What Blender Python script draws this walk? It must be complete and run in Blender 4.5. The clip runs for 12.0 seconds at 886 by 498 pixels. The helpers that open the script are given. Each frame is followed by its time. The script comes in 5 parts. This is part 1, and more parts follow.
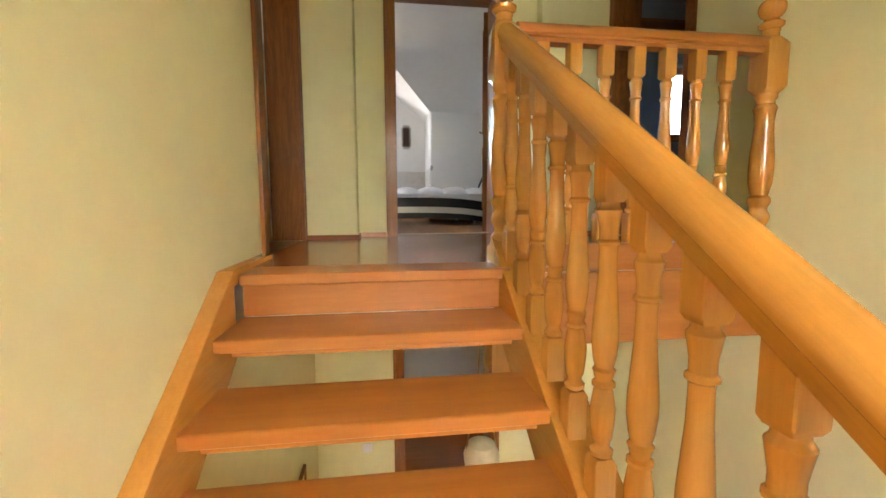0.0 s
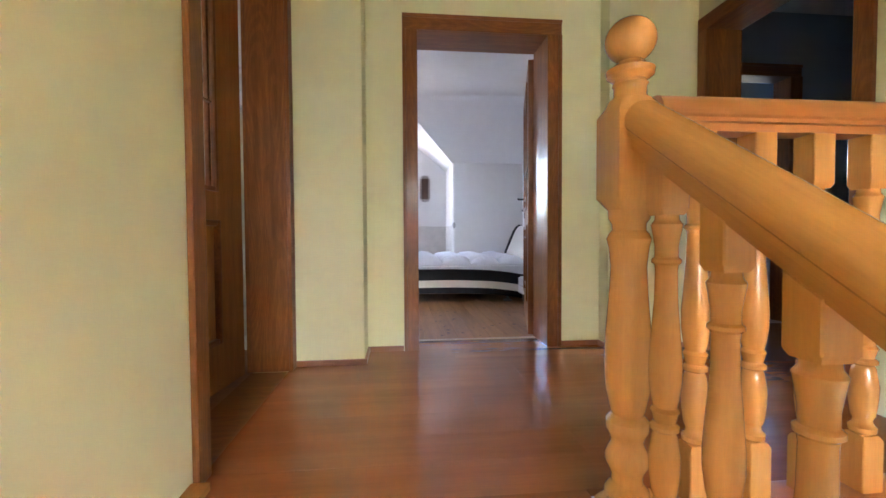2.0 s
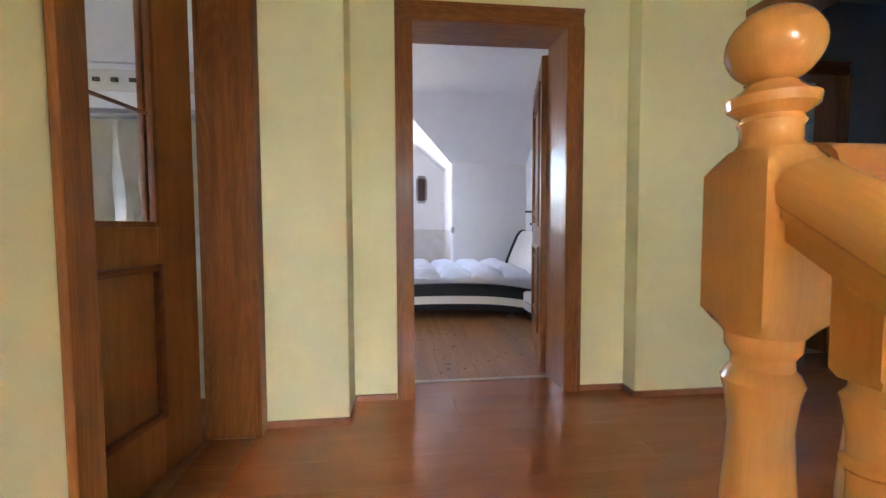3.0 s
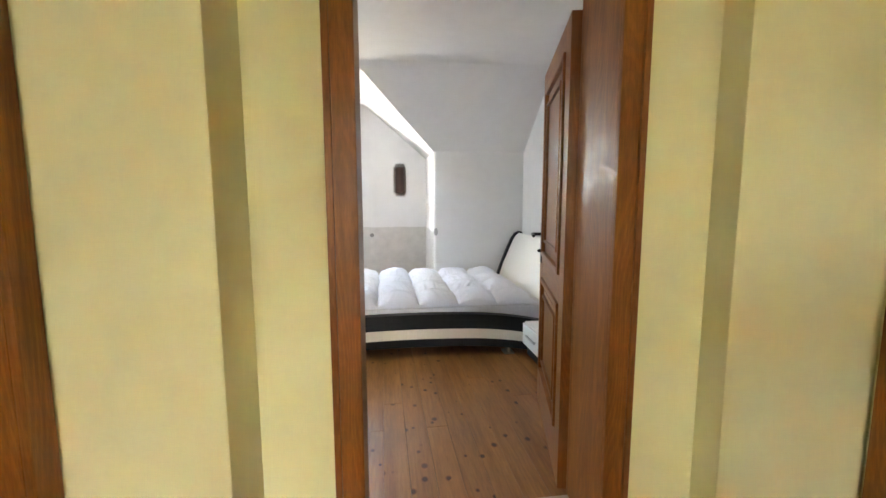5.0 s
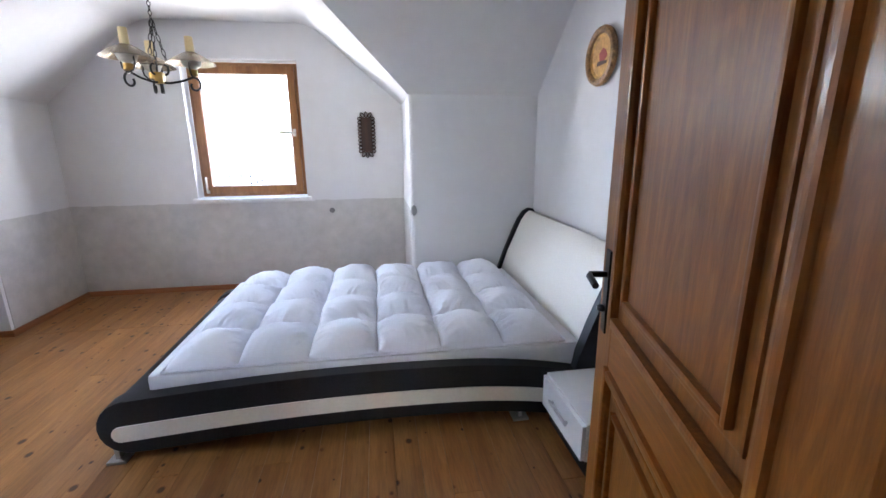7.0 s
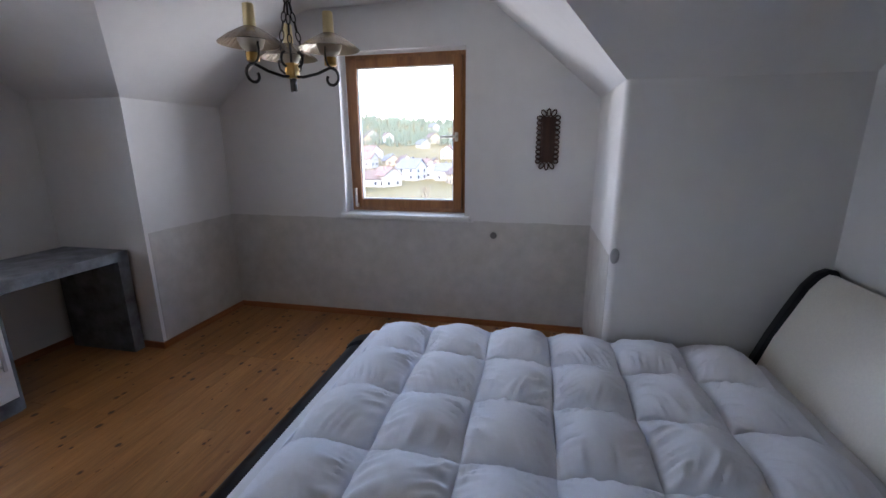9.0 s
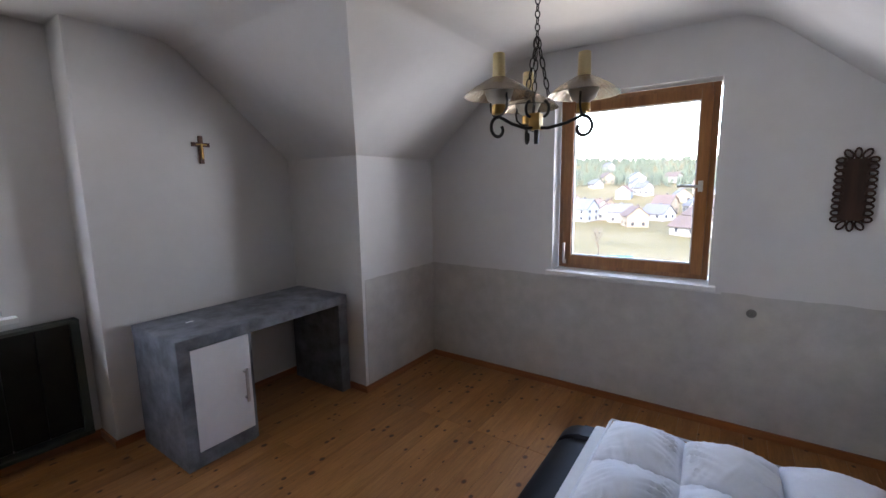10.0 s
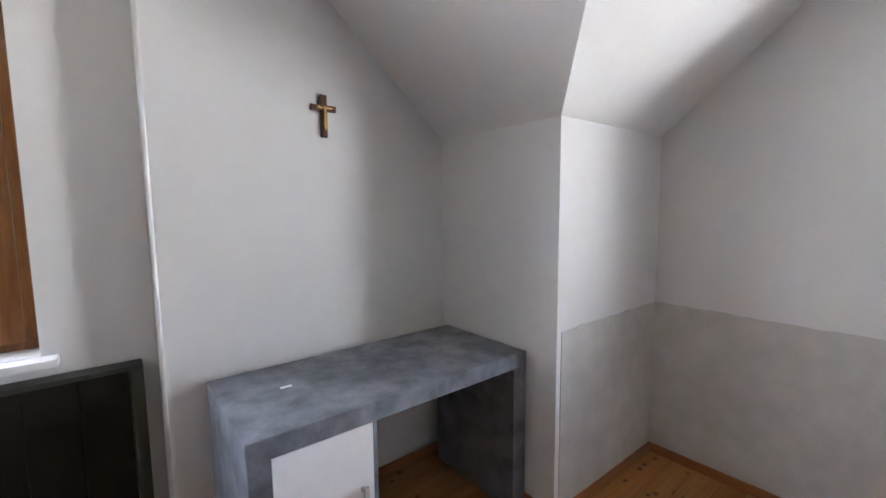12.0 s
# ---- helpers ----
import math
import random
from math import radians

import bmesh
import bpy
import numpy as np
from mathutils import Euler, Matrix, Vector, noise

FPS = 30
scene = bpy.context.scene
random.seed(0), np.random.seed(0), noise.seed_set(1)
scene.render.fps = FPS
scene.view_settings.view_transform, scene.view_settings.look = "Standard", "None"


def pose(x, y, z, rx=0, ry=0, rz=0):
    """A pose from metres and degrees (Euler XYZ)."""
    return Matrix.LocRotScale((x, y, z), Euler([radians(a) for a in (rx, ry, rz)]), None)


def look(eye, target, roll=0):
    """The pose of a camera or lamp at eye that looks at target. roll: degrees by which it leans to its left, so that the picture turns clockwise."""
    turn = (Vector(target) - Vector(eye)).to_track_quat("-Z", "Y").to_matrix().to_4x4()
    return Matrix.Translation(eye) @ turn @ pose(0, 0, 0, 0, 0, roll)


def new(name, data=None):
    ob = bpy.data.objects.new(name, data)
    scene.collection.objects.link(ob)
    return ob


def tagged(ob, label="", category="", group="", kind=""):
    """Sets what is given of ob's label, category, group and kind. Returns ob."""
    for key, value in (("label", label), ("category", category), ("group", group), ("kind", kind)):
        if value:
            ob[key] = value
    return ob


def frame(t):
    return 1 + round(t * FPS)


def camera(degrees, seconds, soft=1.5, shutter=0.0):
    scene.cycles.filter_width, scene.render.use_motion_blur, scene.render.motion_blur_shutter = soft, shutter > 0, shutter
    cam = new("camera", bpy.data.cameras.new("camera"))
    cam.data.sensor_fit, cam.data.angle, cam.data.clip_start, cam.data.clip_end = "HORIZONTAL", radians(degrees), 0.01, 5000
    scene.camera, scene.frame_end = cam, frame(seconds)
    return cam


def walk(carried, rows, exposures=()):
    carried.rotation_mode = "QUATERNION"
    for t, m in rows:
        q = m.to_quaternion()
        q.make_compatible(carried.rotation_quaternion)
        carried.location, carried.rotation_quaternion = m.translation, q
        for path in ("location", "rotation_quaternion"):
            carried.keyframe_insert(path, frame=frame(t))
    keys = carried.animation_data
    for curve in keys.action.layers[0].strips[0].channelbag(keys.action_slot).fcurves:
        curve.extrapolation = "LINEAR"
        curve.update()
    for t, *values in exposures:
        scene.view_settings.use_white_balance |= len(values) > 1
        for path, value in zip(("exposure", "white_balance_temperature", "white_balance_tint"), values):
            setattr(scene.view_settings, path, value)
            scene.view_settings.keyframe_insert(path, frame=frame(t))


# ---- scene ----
cam = camera(92.8, 12.0)
PATH = [
    (0, (0.143, 0.233, 0.257), (0.411, 2.205, 0.051), -0.2),
    (0.5, (0.146, 0.472, 0.366), (0.386, 2.453, 0.227), -0.6),
    (1, (0.146, 0.702, 0.507), (0.348, 2.69, 0.424), -0.6),
    (1.5, (0.145, 0.92, 0.596), (0.336, 2.91, 0.538), -0.5),
    (2, (0.132, 1.156, 0.724), (0.333, 3.145, 0.662), -0.3),
    (2.5, (0.149, 1.364, 0.844), (0.358, 3.351, 0.768), -0.2),
    (3, (0.156, 1.566, 0.933), (0.373, 3.551, 0.826), -0.2),
    (3.2, (0.152, 1.642, 0.981), (0.374, 3.626, 0.872), -0.2),
    (4.8, (0.276, 2.389, 1.237), (0.54, 4.359, 1.013), -0.5),
    (5, (0.319, 2.5, 1.258), (0.598, 4.467, 1.023), -0.1),
    (5.5, (0.413, 2.813, 1.351), (0.723, 4.764, 1.039), -0.8),
    (6, (0.454, 3.17, 1.368), (0.779, 5.102, 0.964), -0.5),
    (6.5, (0.575, 3.544, 1.348), (0.901, 5.465, 0.896), -0.1),
    (6.7, (0.619, 3.677, 1.375), (0.939, 5.595, 0.905), -0.3),
    (8.3, (0.653, 4.639, 1.432), (0.651, 6.581, 0.955), -0.1),
    (8.5, (0.659, 4.759, 1.436), (0.587, 6.702, 0.967), -0.3),
    (9, (0.478, 4.948, 1.486), (0.064, 6.844, 1.003), -0.3),
    (9.5, (0.205, 5.056, 1.566), (-0.672, 6.788, 1.084), -1.0),
    (10, (0.04, 5.172, 1.564), (-1.085, 6.799, 1.271), -0.9),
    (10.5, (-0.171, 5.322, 1.545), (-1.46, 6.846, 1.419), -0.3),
    (11, (-0.492, 5.452, 1.483), (-1.864, 6.902, 1.361), 0.1),
    (11.5, (-0.835, 5.63, 1.448), (-2.252, 7.035, 1.314), -0.1),
    (12, (-1.126, 5.855, 1.432), (-2.677, 7.101, 1.226), -0.5),
]
EXPOSURE = [(0.0, 5.57, 7300, 12), (1.0, 5.72, 6500, 17), (2.5, 6.0, 5900, 21), (3.2, 6.05, 6000, 21), (5.0, 6.2, 7000, 11), (5.6, 6.17, 7250, 10), (6.0, 6.1, 7200, 10), (6.5, 5.6, 6300, 16), (6.8, 5.9, 6200, 16), (7.3, 5.4, 6000, 17),
            (8.5, 4.33, 5950, 18), (9.0, 4.37, 6150, 18), (9.5, 4.48, 6350, 18), (10.5, 4.36, 6400, 18), (11.5, 4.7, 6400, 17), (12.0, 5.57, 6500, 14)]
walk(cam, [(t, look(eye, target, roll)) for t, eye, target, roll in PATH], EXPOSURE)

# ---------- world, sun, exposure ----------
SUN_ELEV, SUN_AZ = radians(37), radians(179)
world = bpy.data.worlds.new("sky")
scene.world = world
world.use_nodes = True
wn, wl = world.node_tree.nodes, world.node_tree.links
sky = wn.new("ShaderNodeTexSky")
sky.sky_type, sky.sun_disc = "NISHITA", False
sky.sun_elevation, sky.sun_rotation = SUN_ELEV, SUN_AZ
sky.air_density, sky.dust_density, sky.ozone_density = 1.1, 1.2, 1.2
wl.new(sky.outputs[0], wn["Background"].inputs[0])
wn["Background"].inputs[1].default_value = 0.15
sun_data = bpy.data.lights.new("sun", "SUN")
sun_data.energy, sun_data.angle, sun_data.color = 0.22, radians(0.53), (1.0, 0.88, 0.72)
sun = new("sun", sun_data)
sun_way = Vector((math.sin(SUN_AZ) * math.cos(SUN_ELEV), math.cos(SUN_AZ) * math.cos(SUN_ELEV), math.sin(SUN_ELEV)))
sun.matrix_world = look(sun_way * 50, (0, 0, 0))
# light of the bright sky and of the sunlit slope before the two bedroom windows
for nm, eye, aim, size, watts, tint in (("dormer_sky_light", (-0.57, 9.65, 3.15), (-0.57, 5.2, 0.5), (1.7, 0.9), 1.5, (0.64, 0.82, 1.0)),
                                        ("gable_sky_light", (-4.75, 5.17, 3.1), (0.6, 5.2, 0.7), (1.7, 0.9), 1.1, (0.72, 0.87, 1.0)),
                                        ("dormer_ground_light", (-0.57, 12.2, -0.75), (-0.57, 6.2, 2.3), (3.2, 1.4), 13.0, (1.0, 0.95, 0.84)),
                                        ("gable_ground_light", (-4.75, 5.17, -0.55), (-1.4, 5.3, 2.45), (1.7, 1.0), 5.4, (1.0, 0.95, 0.84)),
                                        ("dormer_east_light", (1.75, 10.2, 1.0), (-2.6, 6.9, 1.7), (1.8, 2.2), 9.2, (0.94, 0.96, 0.98)),
                                        ("dormer_west_light", (-3.4, 10.6, 1.0), (1.9, 6.2, 1.6), (1.8, 2.2), 8.6, (0.94, 0.96, 0.98)),
                                        ("gable_south_light", (-5.6, 3.3, 1.3), (1.2, 7.2, 1.3), (1.8, 2.2), 6.2, (0.92, 0.95, 1.0))):
    lamp = bpy.data.lights.new(nm, "AREA")
    lamp.shape, lamp.size, lamp.size_y, lamp.energy, lamp.color = "RECTANGLE", size[0], size[1], watts, tint
    new(nm, lamp).matrix_world = look(eye, aim)


# ---------- materials ----------
def material(name, rough=0.6, metal=0.0, spec=0.5):
    m = bpy.data.materials.new(name)
    m.use_nodes = True
    b = m.node_tree.nodes["Principled BSDF"]
    b.inputs["Roughness"].default_value = rough
    b.inputs["Metallic"].default_value = metal
    b.inputs["Specular IOR Level"].default_value = spec
    return m, m.node_tree.nodes, m.node_tree.links, b


def coords(n, l, scale=(1, 1, 1), rot=(0, 0, 0), island=False):
    tc = n.new("ShaderNodeTexCoord")
    mp = n.new("ShaderNodeMapping")
    mp.inputs["Scale"].default_value = scale
    mp.inputs["Rotation"].default_value = [radians(a) for a in rot]
    l.new(tc.outputs["Object"], mp.inputs["Vector"])
    if island:
        oi = n.new("ShaderNodeObjectInfo")
        mul = n.new("ShaderNodeMath")
        mul.operation = "MULTIPLY"
        mul.inputs[1].default_value = 37.0
        l.new(oi.outputs["Random"], mul.inputs[0])
        comb = n.new("ShaderNodeCombineXYZ")
        for i in range(3):
            l.new(mul.outputs[0], comb.inputs[i])
        add = n.new("ShaderNodeVectorMath")
        l.new(mp.outputs[0], add.inputs[0])
        l.new(comb.outputs[0], add.inputs[1])
        return add.outputs[0]
    return mp.outputs[0]


def noise_tex(n, l, vec, scale, detail=4, rough=0.55):
    t = n.new("ShaderNodeTexNoise")
    t.inputs["Scale"].default_value, t.inputs["Detail"].default_value, t.inputs["Roughness"].default_value = scale, detail, rough
    l.new(vec, t.inputs["Vector"])
    return t.outputs["Fac"]


def ramp(n, l, fac, stops):
    r = n.new("ShaderNodeValToRGB")
    e = r.color_ramp.elements
    while len(e) < len(stops):
        e.new(0.5)
    for k, (p, c) in enumerate(stops):
        e[k].position, e[k].color = p, (*c, 1)
    l.new(fac, r.inputs[0])
    return r.outputs[0]


def mixed(n, l, a, b, fac, mode="MIX"):
    m = n.new("ShaderNodeMix")
    m.data_type, m.blend_type = "RGBA", mode
    for sock, v in ((m.inputs["Factor"], fac), (m.inputs["A"], a), (m.inputs["B"], b)):
        if isinstance(v, bpy.types.NodeSocket):
            l.new(v, sock)
        elif isinstance(v, tuple):
            sock.default_value = (*v, 1)
        else:
            sock.default_value = v
    return m.outputs["Result"]


def bump(n, l, bsdf, height, strength, dist=0.005):
    b = n.new("ShaderNodeBump")
    b.inputs["Strength"].default_value, b.inputs["Distance"].default_value = strength, dist
    l.new(height, b.inputs["Height"])
    l.new(b.outputs[0], bsdf.inputs["Normal"])


def wood(name, dark, mid, light, along="z", rough=0.35, grain=1.0, knots=0.0, tone=0.0, coat=0.0, bumpy=0.15, streak=0.55, arches=0.0, spec=0.5):
    """Stained wood with long grain; knots: share of dark knots; tone: spread of tone from piece to piece."""
    m, n, l, b = material(name, rough, spec=spec)
    stretch = {"x": (1.2, 14, 14), "y": (14, 1.2, 14), "z": (14, 14, 1.2)}[along]
    v = coords(n, l, tuple(s * grain for s in stretch), island=True)
    big = noise_tex(n, l, v, 1.3, 3, 0.6)
    fine = noise_tex(n, l, coords(n, l, tuple(s * 5 * grain for s in stretch), island=True), 2.0, 4, 0.7)
    c = ramp(n, l, big, [(0.30, dark), (0.5, mid), (0.72, light)])
    f = ramp(n, l, fine, [(0.35, (0.62, 0.60, 0.56)), (0.62, (1, 1, 1))])
    c = mixed(n, l, c, f, streak, "MULTIPLY")
    if arches:
        # arched growth rings of flat-sawn boards
        low = noise_tex(n, l, coords(n, l, {"x": (0.8, 6, 6), "y": (6, 0.8, 6), "z": (6, 6, 0.8)}[along], island=True), 1.0, 1.5, 0.4)
        ring = n.new("ShaderNodeMath")
        ring.operation, ring.inputs[1].default_value = "MULTIPLY", 170.0
        l.new(low, ring.inputs[0])
        wave = n.new("ShaderNodeMath")
        wave.operation = "SINE"
        l.new(ring.outputs[0], wave.inputs[0])
        c = mixed(n, l, c, ramp(n, l, wave.outputs[0], [(0.0, (0.62, 0.58, 0.52)), (0.55, (1, 1, 1))]), arches, "MULTIPLY")
    if knots:
        ks = {"x": (3.4, 5, 5), "y": (7.6, 5.8, 7.6), "z": (5, 5, 3.4)}[along]
        vo = n.new("ShaderNodeTexVoronoi")
        vo.inputs["Scale"].default_value = 2.1
        l.new(coords(n, l, ks, island=True), vo.inputs["Vector"])
        sep = n.new("ShaderNodeSeparateColor")
        l.new(vo.outputs["Color"], sep.inputs[0])
        some = n.new("ShaderNodeMath")
        some.operation, some.inputs[1].default_value = "GREATER_THAN", 0.35
        l.new(sep.outputs[1], some.inputs[0])
        grow = n.new("ShaderNodeMath")
        grow.operation = "MULTIPLY"
        l.new(sep.outputs[0], grow.inputs[0])
        l.new(some.outputs[0], grow.inputs[1])
        size = n.new("ShaderNodeMath")
        size.operation, size.inputs[1].default_value = "ADD", 0.12
        l.new(grow.outputs[0], size.inputs[0])
        rel = n.new("ShaderNodeMath")
        rel.operation = "DIVIDE"
        l.new(vo.outputs["Distance"], rel.inputs[0])
        l.new(size.outputs[0], rel.inputs[1])
        k = ramp(n, l, rel.outputs[0], [(0.19 * knots, (0.09, 0.036, 0.016)), (0.24 * knots, (0.40, 0.23, 0.13)), (0.35 * knots, (1, 1, 1))])
        c = mixed(n, l, c, k, 0.92, "MULTIPLY")
    if tone:
        oi = n.new("ShaderNodeObjectInfo")
        t = ramp(n, l, oi.outputs["Random"], [(0, (1 - tone, 1 - tone * 1.15, 1 - tone * 1.3)), (1, (1, 1, 1))])
        c = mixed(n, l, c, t, 1.0, "MULTIPLY")
    l.new(c, b.inputs["Base Color"])
    rr = n.new("ShaderNodeMapRange")
    rr.inputs["To Min"].default_value, rr.inputs["To Max"].default_value = rough * 0.95, rough * 1.06
    l.new(fine, rr.inputs["Value"])
    l.new(rr.outputs[0], b.inputs["Roughness"])
    b.inputs["Coat Weight"].default_value = coat
    b.inputs["Coat Roughness"].default_value = 0.12
    bump(n, l, b, fine, bumpy, 0.002)
    return m


def plaster(name, col, stain, rough=0.9, relief=0.25, fleck=0.04):
    m, n, l, b = material(name, rough, spec=0.25)
    big = noise_tex(n, l, coords(n, l, (1, 1, 1)), 0.9, 4, 0.6)
    mid = noise_tex(n, l, coords(n, l, (1, 1, 1)), 9, 5, 0.6)
    fine = noise_tex(n, l, coords(n, l, (1, 1, 1)), 140, 3, 0.6)
    c = mixed(n, l, col, stain, ramp(n, l, big, [(0.35, (0, 0, 0)), (0.75, (1, 1, 1))]))
    c = mixed(n, l, c, ramp(n, l, mid, [(0.3, (1 - fleck,) * 3), (0.7, (1, 1, 1))]), 1.0, "MULTIPLY")
    l.new(c, b.inputs["Base Color"])
    h = n.new("ShaderNodeMath")
    h.operation = "ADD"
    l.new(mid, h.inputs[0])
    l.new(fine, h.inputs[1])
    bump(n, l, b, h.outputs[0], relief, 0.002)
    return m


def plain(name, col, rough=0.5, metal=0.0, vary=0.08, scale=20, spec=0.5, coat=0.0):
    m, n, l, b = material(name, rough, metal, spec)
    t = noise_tex(n, l, coords(n, l), scale, 4, 0.6)
    lo = tuple(c * (1 - vary) for c in col)
    hi = tuple(min(1, c * (1 + vary)) for c in col)
    l.new(ramp(n, l, t, [(0.3, lo), (0.7, hi)]), b.inputs["Base Color"])
    b.inputs["Coat Weight"].default_value = coat
    bump(n, l, b, t, 0.06, 0.001)
    return m


def glass(name, tint=(1, 1, 1), rough=0.0):
    m, n, l, b = material(name, rough)
    b.inputs["Base Color"].default_value = (*tint, 1)
    b.inputs["Transmission Weight"].default_value = 1.0
    b.inputs["IOR"].default_value = 1.45
    return m


BEECH = wood("varnished_beech", (0.54, 0.225, 0.042), (0.58, 0.252, 0.050), (0.62, 0.28, 0.060), "z", 0.22, 0.7, coat=0.6, bumpy=0.006, streak=0.22)
BEECH_X = wood("varnished_beech_tread", (0.37, 0.122, 0.020), (0.41, 0.145, 0.026), (0.46, 0.172, 0.034), "x", 0.40, 0.7, coat=0.1, bumpy=0.01, streak=0.2)
BEECH_Y = wood("varnished_beech_string", (0.55, 0.232, 0.042), (0.59, 0.258, 0.050), (0.63, 0.285, 0.060), "y", 0.26, 0.7, coat=0.3, bumpy=0.006, streak=0.24)
LANDING = wood("landing_parquet", (0.30, 0.095, 0.024), (0.34, 0.113, 0.030), (0.38, 0.133, 0.036), "x", 0.22, 0.6, tone=0.08, coat=0.3, bumpy=0.02, streak=0.2)
OAK = wood("brown_stained_oak", (0.215, 0.069, 0.0115), (0.27, 0.091, 0.015), (0.325, 0.116, 0.021), "z", 0.40, 1.7, coat=0.08, bumpy=0.2, streak=0.6, arches=0.34, spec=0.28)
OAK_X = wood("brown_stained_oak_head", (0.215, 0.069, 0.0115), (0.27, 0.091, 0.015), (0.325, 0.116, 0.021), "x", 0.40, 1.7, coat=0.08, bumpy=0.2, streak=0.6, arches=0.34, spec=0.28)
OAK_Y = wood("brown_stained_oak_side", (0.215, 0.069, 0.0115), (0.27, 0.091, 0.015), (0.325, 0.116, 0.021), "y", 0.40, 1.7, coat=0.08, bumpy=0.2, streak=0.6, arches=0.34, spec=0.28)
OAK_LEAF = wood("lighter_brown_oak", (0.33, 0.122, 0.026), (0.39, 0.152, 0.033), (0.45, 0.18, 0.042), "z", 0.40, 1.7, coat=0.08, bumpy=0.15, streak=0.5, spec=0.28)
PINE = wood("knotty_pine_boards", (0.295, 0.118, 0.032), (0.385, 0.168, 0.049), (0.465, 0.218, 0.067), "y", 0.42, 0.6, knots=0.85, tone=0.2, coat=0.1, bumpy=0.08, streak=0.68)
WINDOW_WOOD = wood("window_timber", (0.20, 0.075, 0.022), (0.28, 0.115, 0.034), (0.36, 0.16, 0.05), "z", 0.35, 1.0, coat=0.2, bumpy=0.1)
SKIRT_X = wood("skirting_x", (0.22, 0.075, 0.022), (0.30, 0.11, 0.035), (0.36, 0.14, 0.045), "x", 0.35, 1.0)
SKIRT_Y = wood("skirting_y", (0.22, 0.075, 0.022), (0.30, 0.11, 0.035), (0.36, 0.14, 0.045), "y", 0.35, 1.0)
YELLOW = plaster("pale_yellow_paint", (0.79, 0.755, 0.45), (0.76, 0.725, 0.425))
WHITE = plaster("white_wall_paint", (0.66, 0.65, 0.64), (0.62, 0.61, 0.60))
DULL = plaster("unpainted_greyish_plaster", (0.57, 0.555, 0.53), (0.46, 0.44, 0.41), fleck=0.16)
CEILING = plaster("white_ceiling_paint", (0.68, 0.67, 0.655), (0.65, 0.64, 0.625))
RENDER_OUT = plaster("house_render", (0.72, 0.70, 0.64), (0.66, 0.63, 0.57))
CONCRETE = plaster("grey_concrete_laminate", (0.28, 0.295, 0.33), (0.155, 0.165, 0.19), 0.5, 0.15, 0.62)
GLOSS_WHITE = plain("white_lacquer", (0.78, 0.78, 0.79), 0.3, vary=0.02)
STEEL = plain("brushed_steel", (0.55, 0.55, 0.56), 0.3, 1.0)
IRON = plain("black_wrought_iron", (0.018, 0.017, 0.016), 0.45, 0.6, 0.3)
BRASS = plain("aged_brass", (0.45, 0.28, 0.09), 0.35, 1.0, 0.2)
BLACK = plain("black_leather", (0.010, 0.011, 0.015), 0.48, vary=0.3, scale=120, spec=0.3)
CREAM = plain("cream_leather", (0.74, 0.71, 0.64), 0.42, vary=0.04, scale=90)
LINEN = plain("white_cotton", (0.77, 0.79, 0.85), 0.85, vary=0.02, scale=60, spec=0.2)
SHEET = plain("white_bed_sheet", (0.72, 0.73, 0.76), 0.9, vary=0.03, scale=30, spec=0.2)
GLASS = glass("window_glass")


# ---------- mesh tools ----------
def link(name, bm, mat, parent=None, label="", smooth=False):
    me = bpy.data.meshes.new(name)
    bmesh.ops.recalc_face_normals(bm, faces=bm.faces)
    bm.to_mesh(me)
    bm.free()
    if smooth:
        for p in me.polygons:
            p.use_smooth = True
        me.set_sharp_from_angle(angle=radians(38))
    me.materials.append(mat)
    ob = new(name, me)
    if parent is not None:
        ob.parent = parent
    if label:
        ob["label"] = label
    return ob


def part(name, bm, mat, parent, label="", smooth=False):
    """One mesh under a thing or under a part."""
    return link(name, bm, mat, parent, label, smooth)


def thing(name, label, category, group="", kind="", at=(0, 0, 0), turn=0, room=None):
    ob = new(name)
    ob.matrix_world = (room or Matrix()) @ pose(*at, 0, 0, turn)
    return tagged(ob, label, category, group, kind)


def box(x0, x1, y0, y1, z0, z1, bevel=0.0, bm=None, seg=2):
    own = bm is None
    bm = bm or bmesh.new()
    r = bmesh.ops.create_cube(bm, size=1.0, matrix=Matrix.Translation(((x0 + x1) / 2, (y0 + y1) / 2, (z0 + z1) / 2)) @ Matrix.Diagonal((abs(x1 - x0), abs(y1 - y0), abs(z1 - z0), 1)))
    if bevel:
        es = {e for v in r["verts"] for e in v.link_edges}
        bmesh.ops.bevel(bm, geom=list(es), offset=bevel, segments=seg, profile=0.7, affect="EDGES")
    return bm


def prism(poly, axis, a, b, bevel=0.0, bm=None):
    """A closed outline, extruded along an axis. For x: (y, z); y: (x, z); z: (x, y)."""
    bm = bm or bmesh.new()
    put = {"x": lambda p, t: (t, p[0], p[1]), "y": lambda p, t: (p[0], t, p[1]), "z": lambda p, t: (p[0], p[1], t)}[axis]
    lo = [bm.verts.new(put(p, a)) for p in poly]
    hi = [bm.verts.new(put(p, b)) for p in poly]
    fs = [bm.faces.new(lo), bm.faces.new(hi[::-1])]
    n = len(poly)
    for i in range(n):
        bm.faces.new((lo[i], hi[i], hi[(i + 1) % n], lo[(i + 1) % n]))
    if bevel:
        es = {e for f in fs for e in f.edges}
        bmesh.ops.bevel(bm, geom=list(es), offset=bevel, segments=2, profile=0.7, affect="EDGES")
    return bm


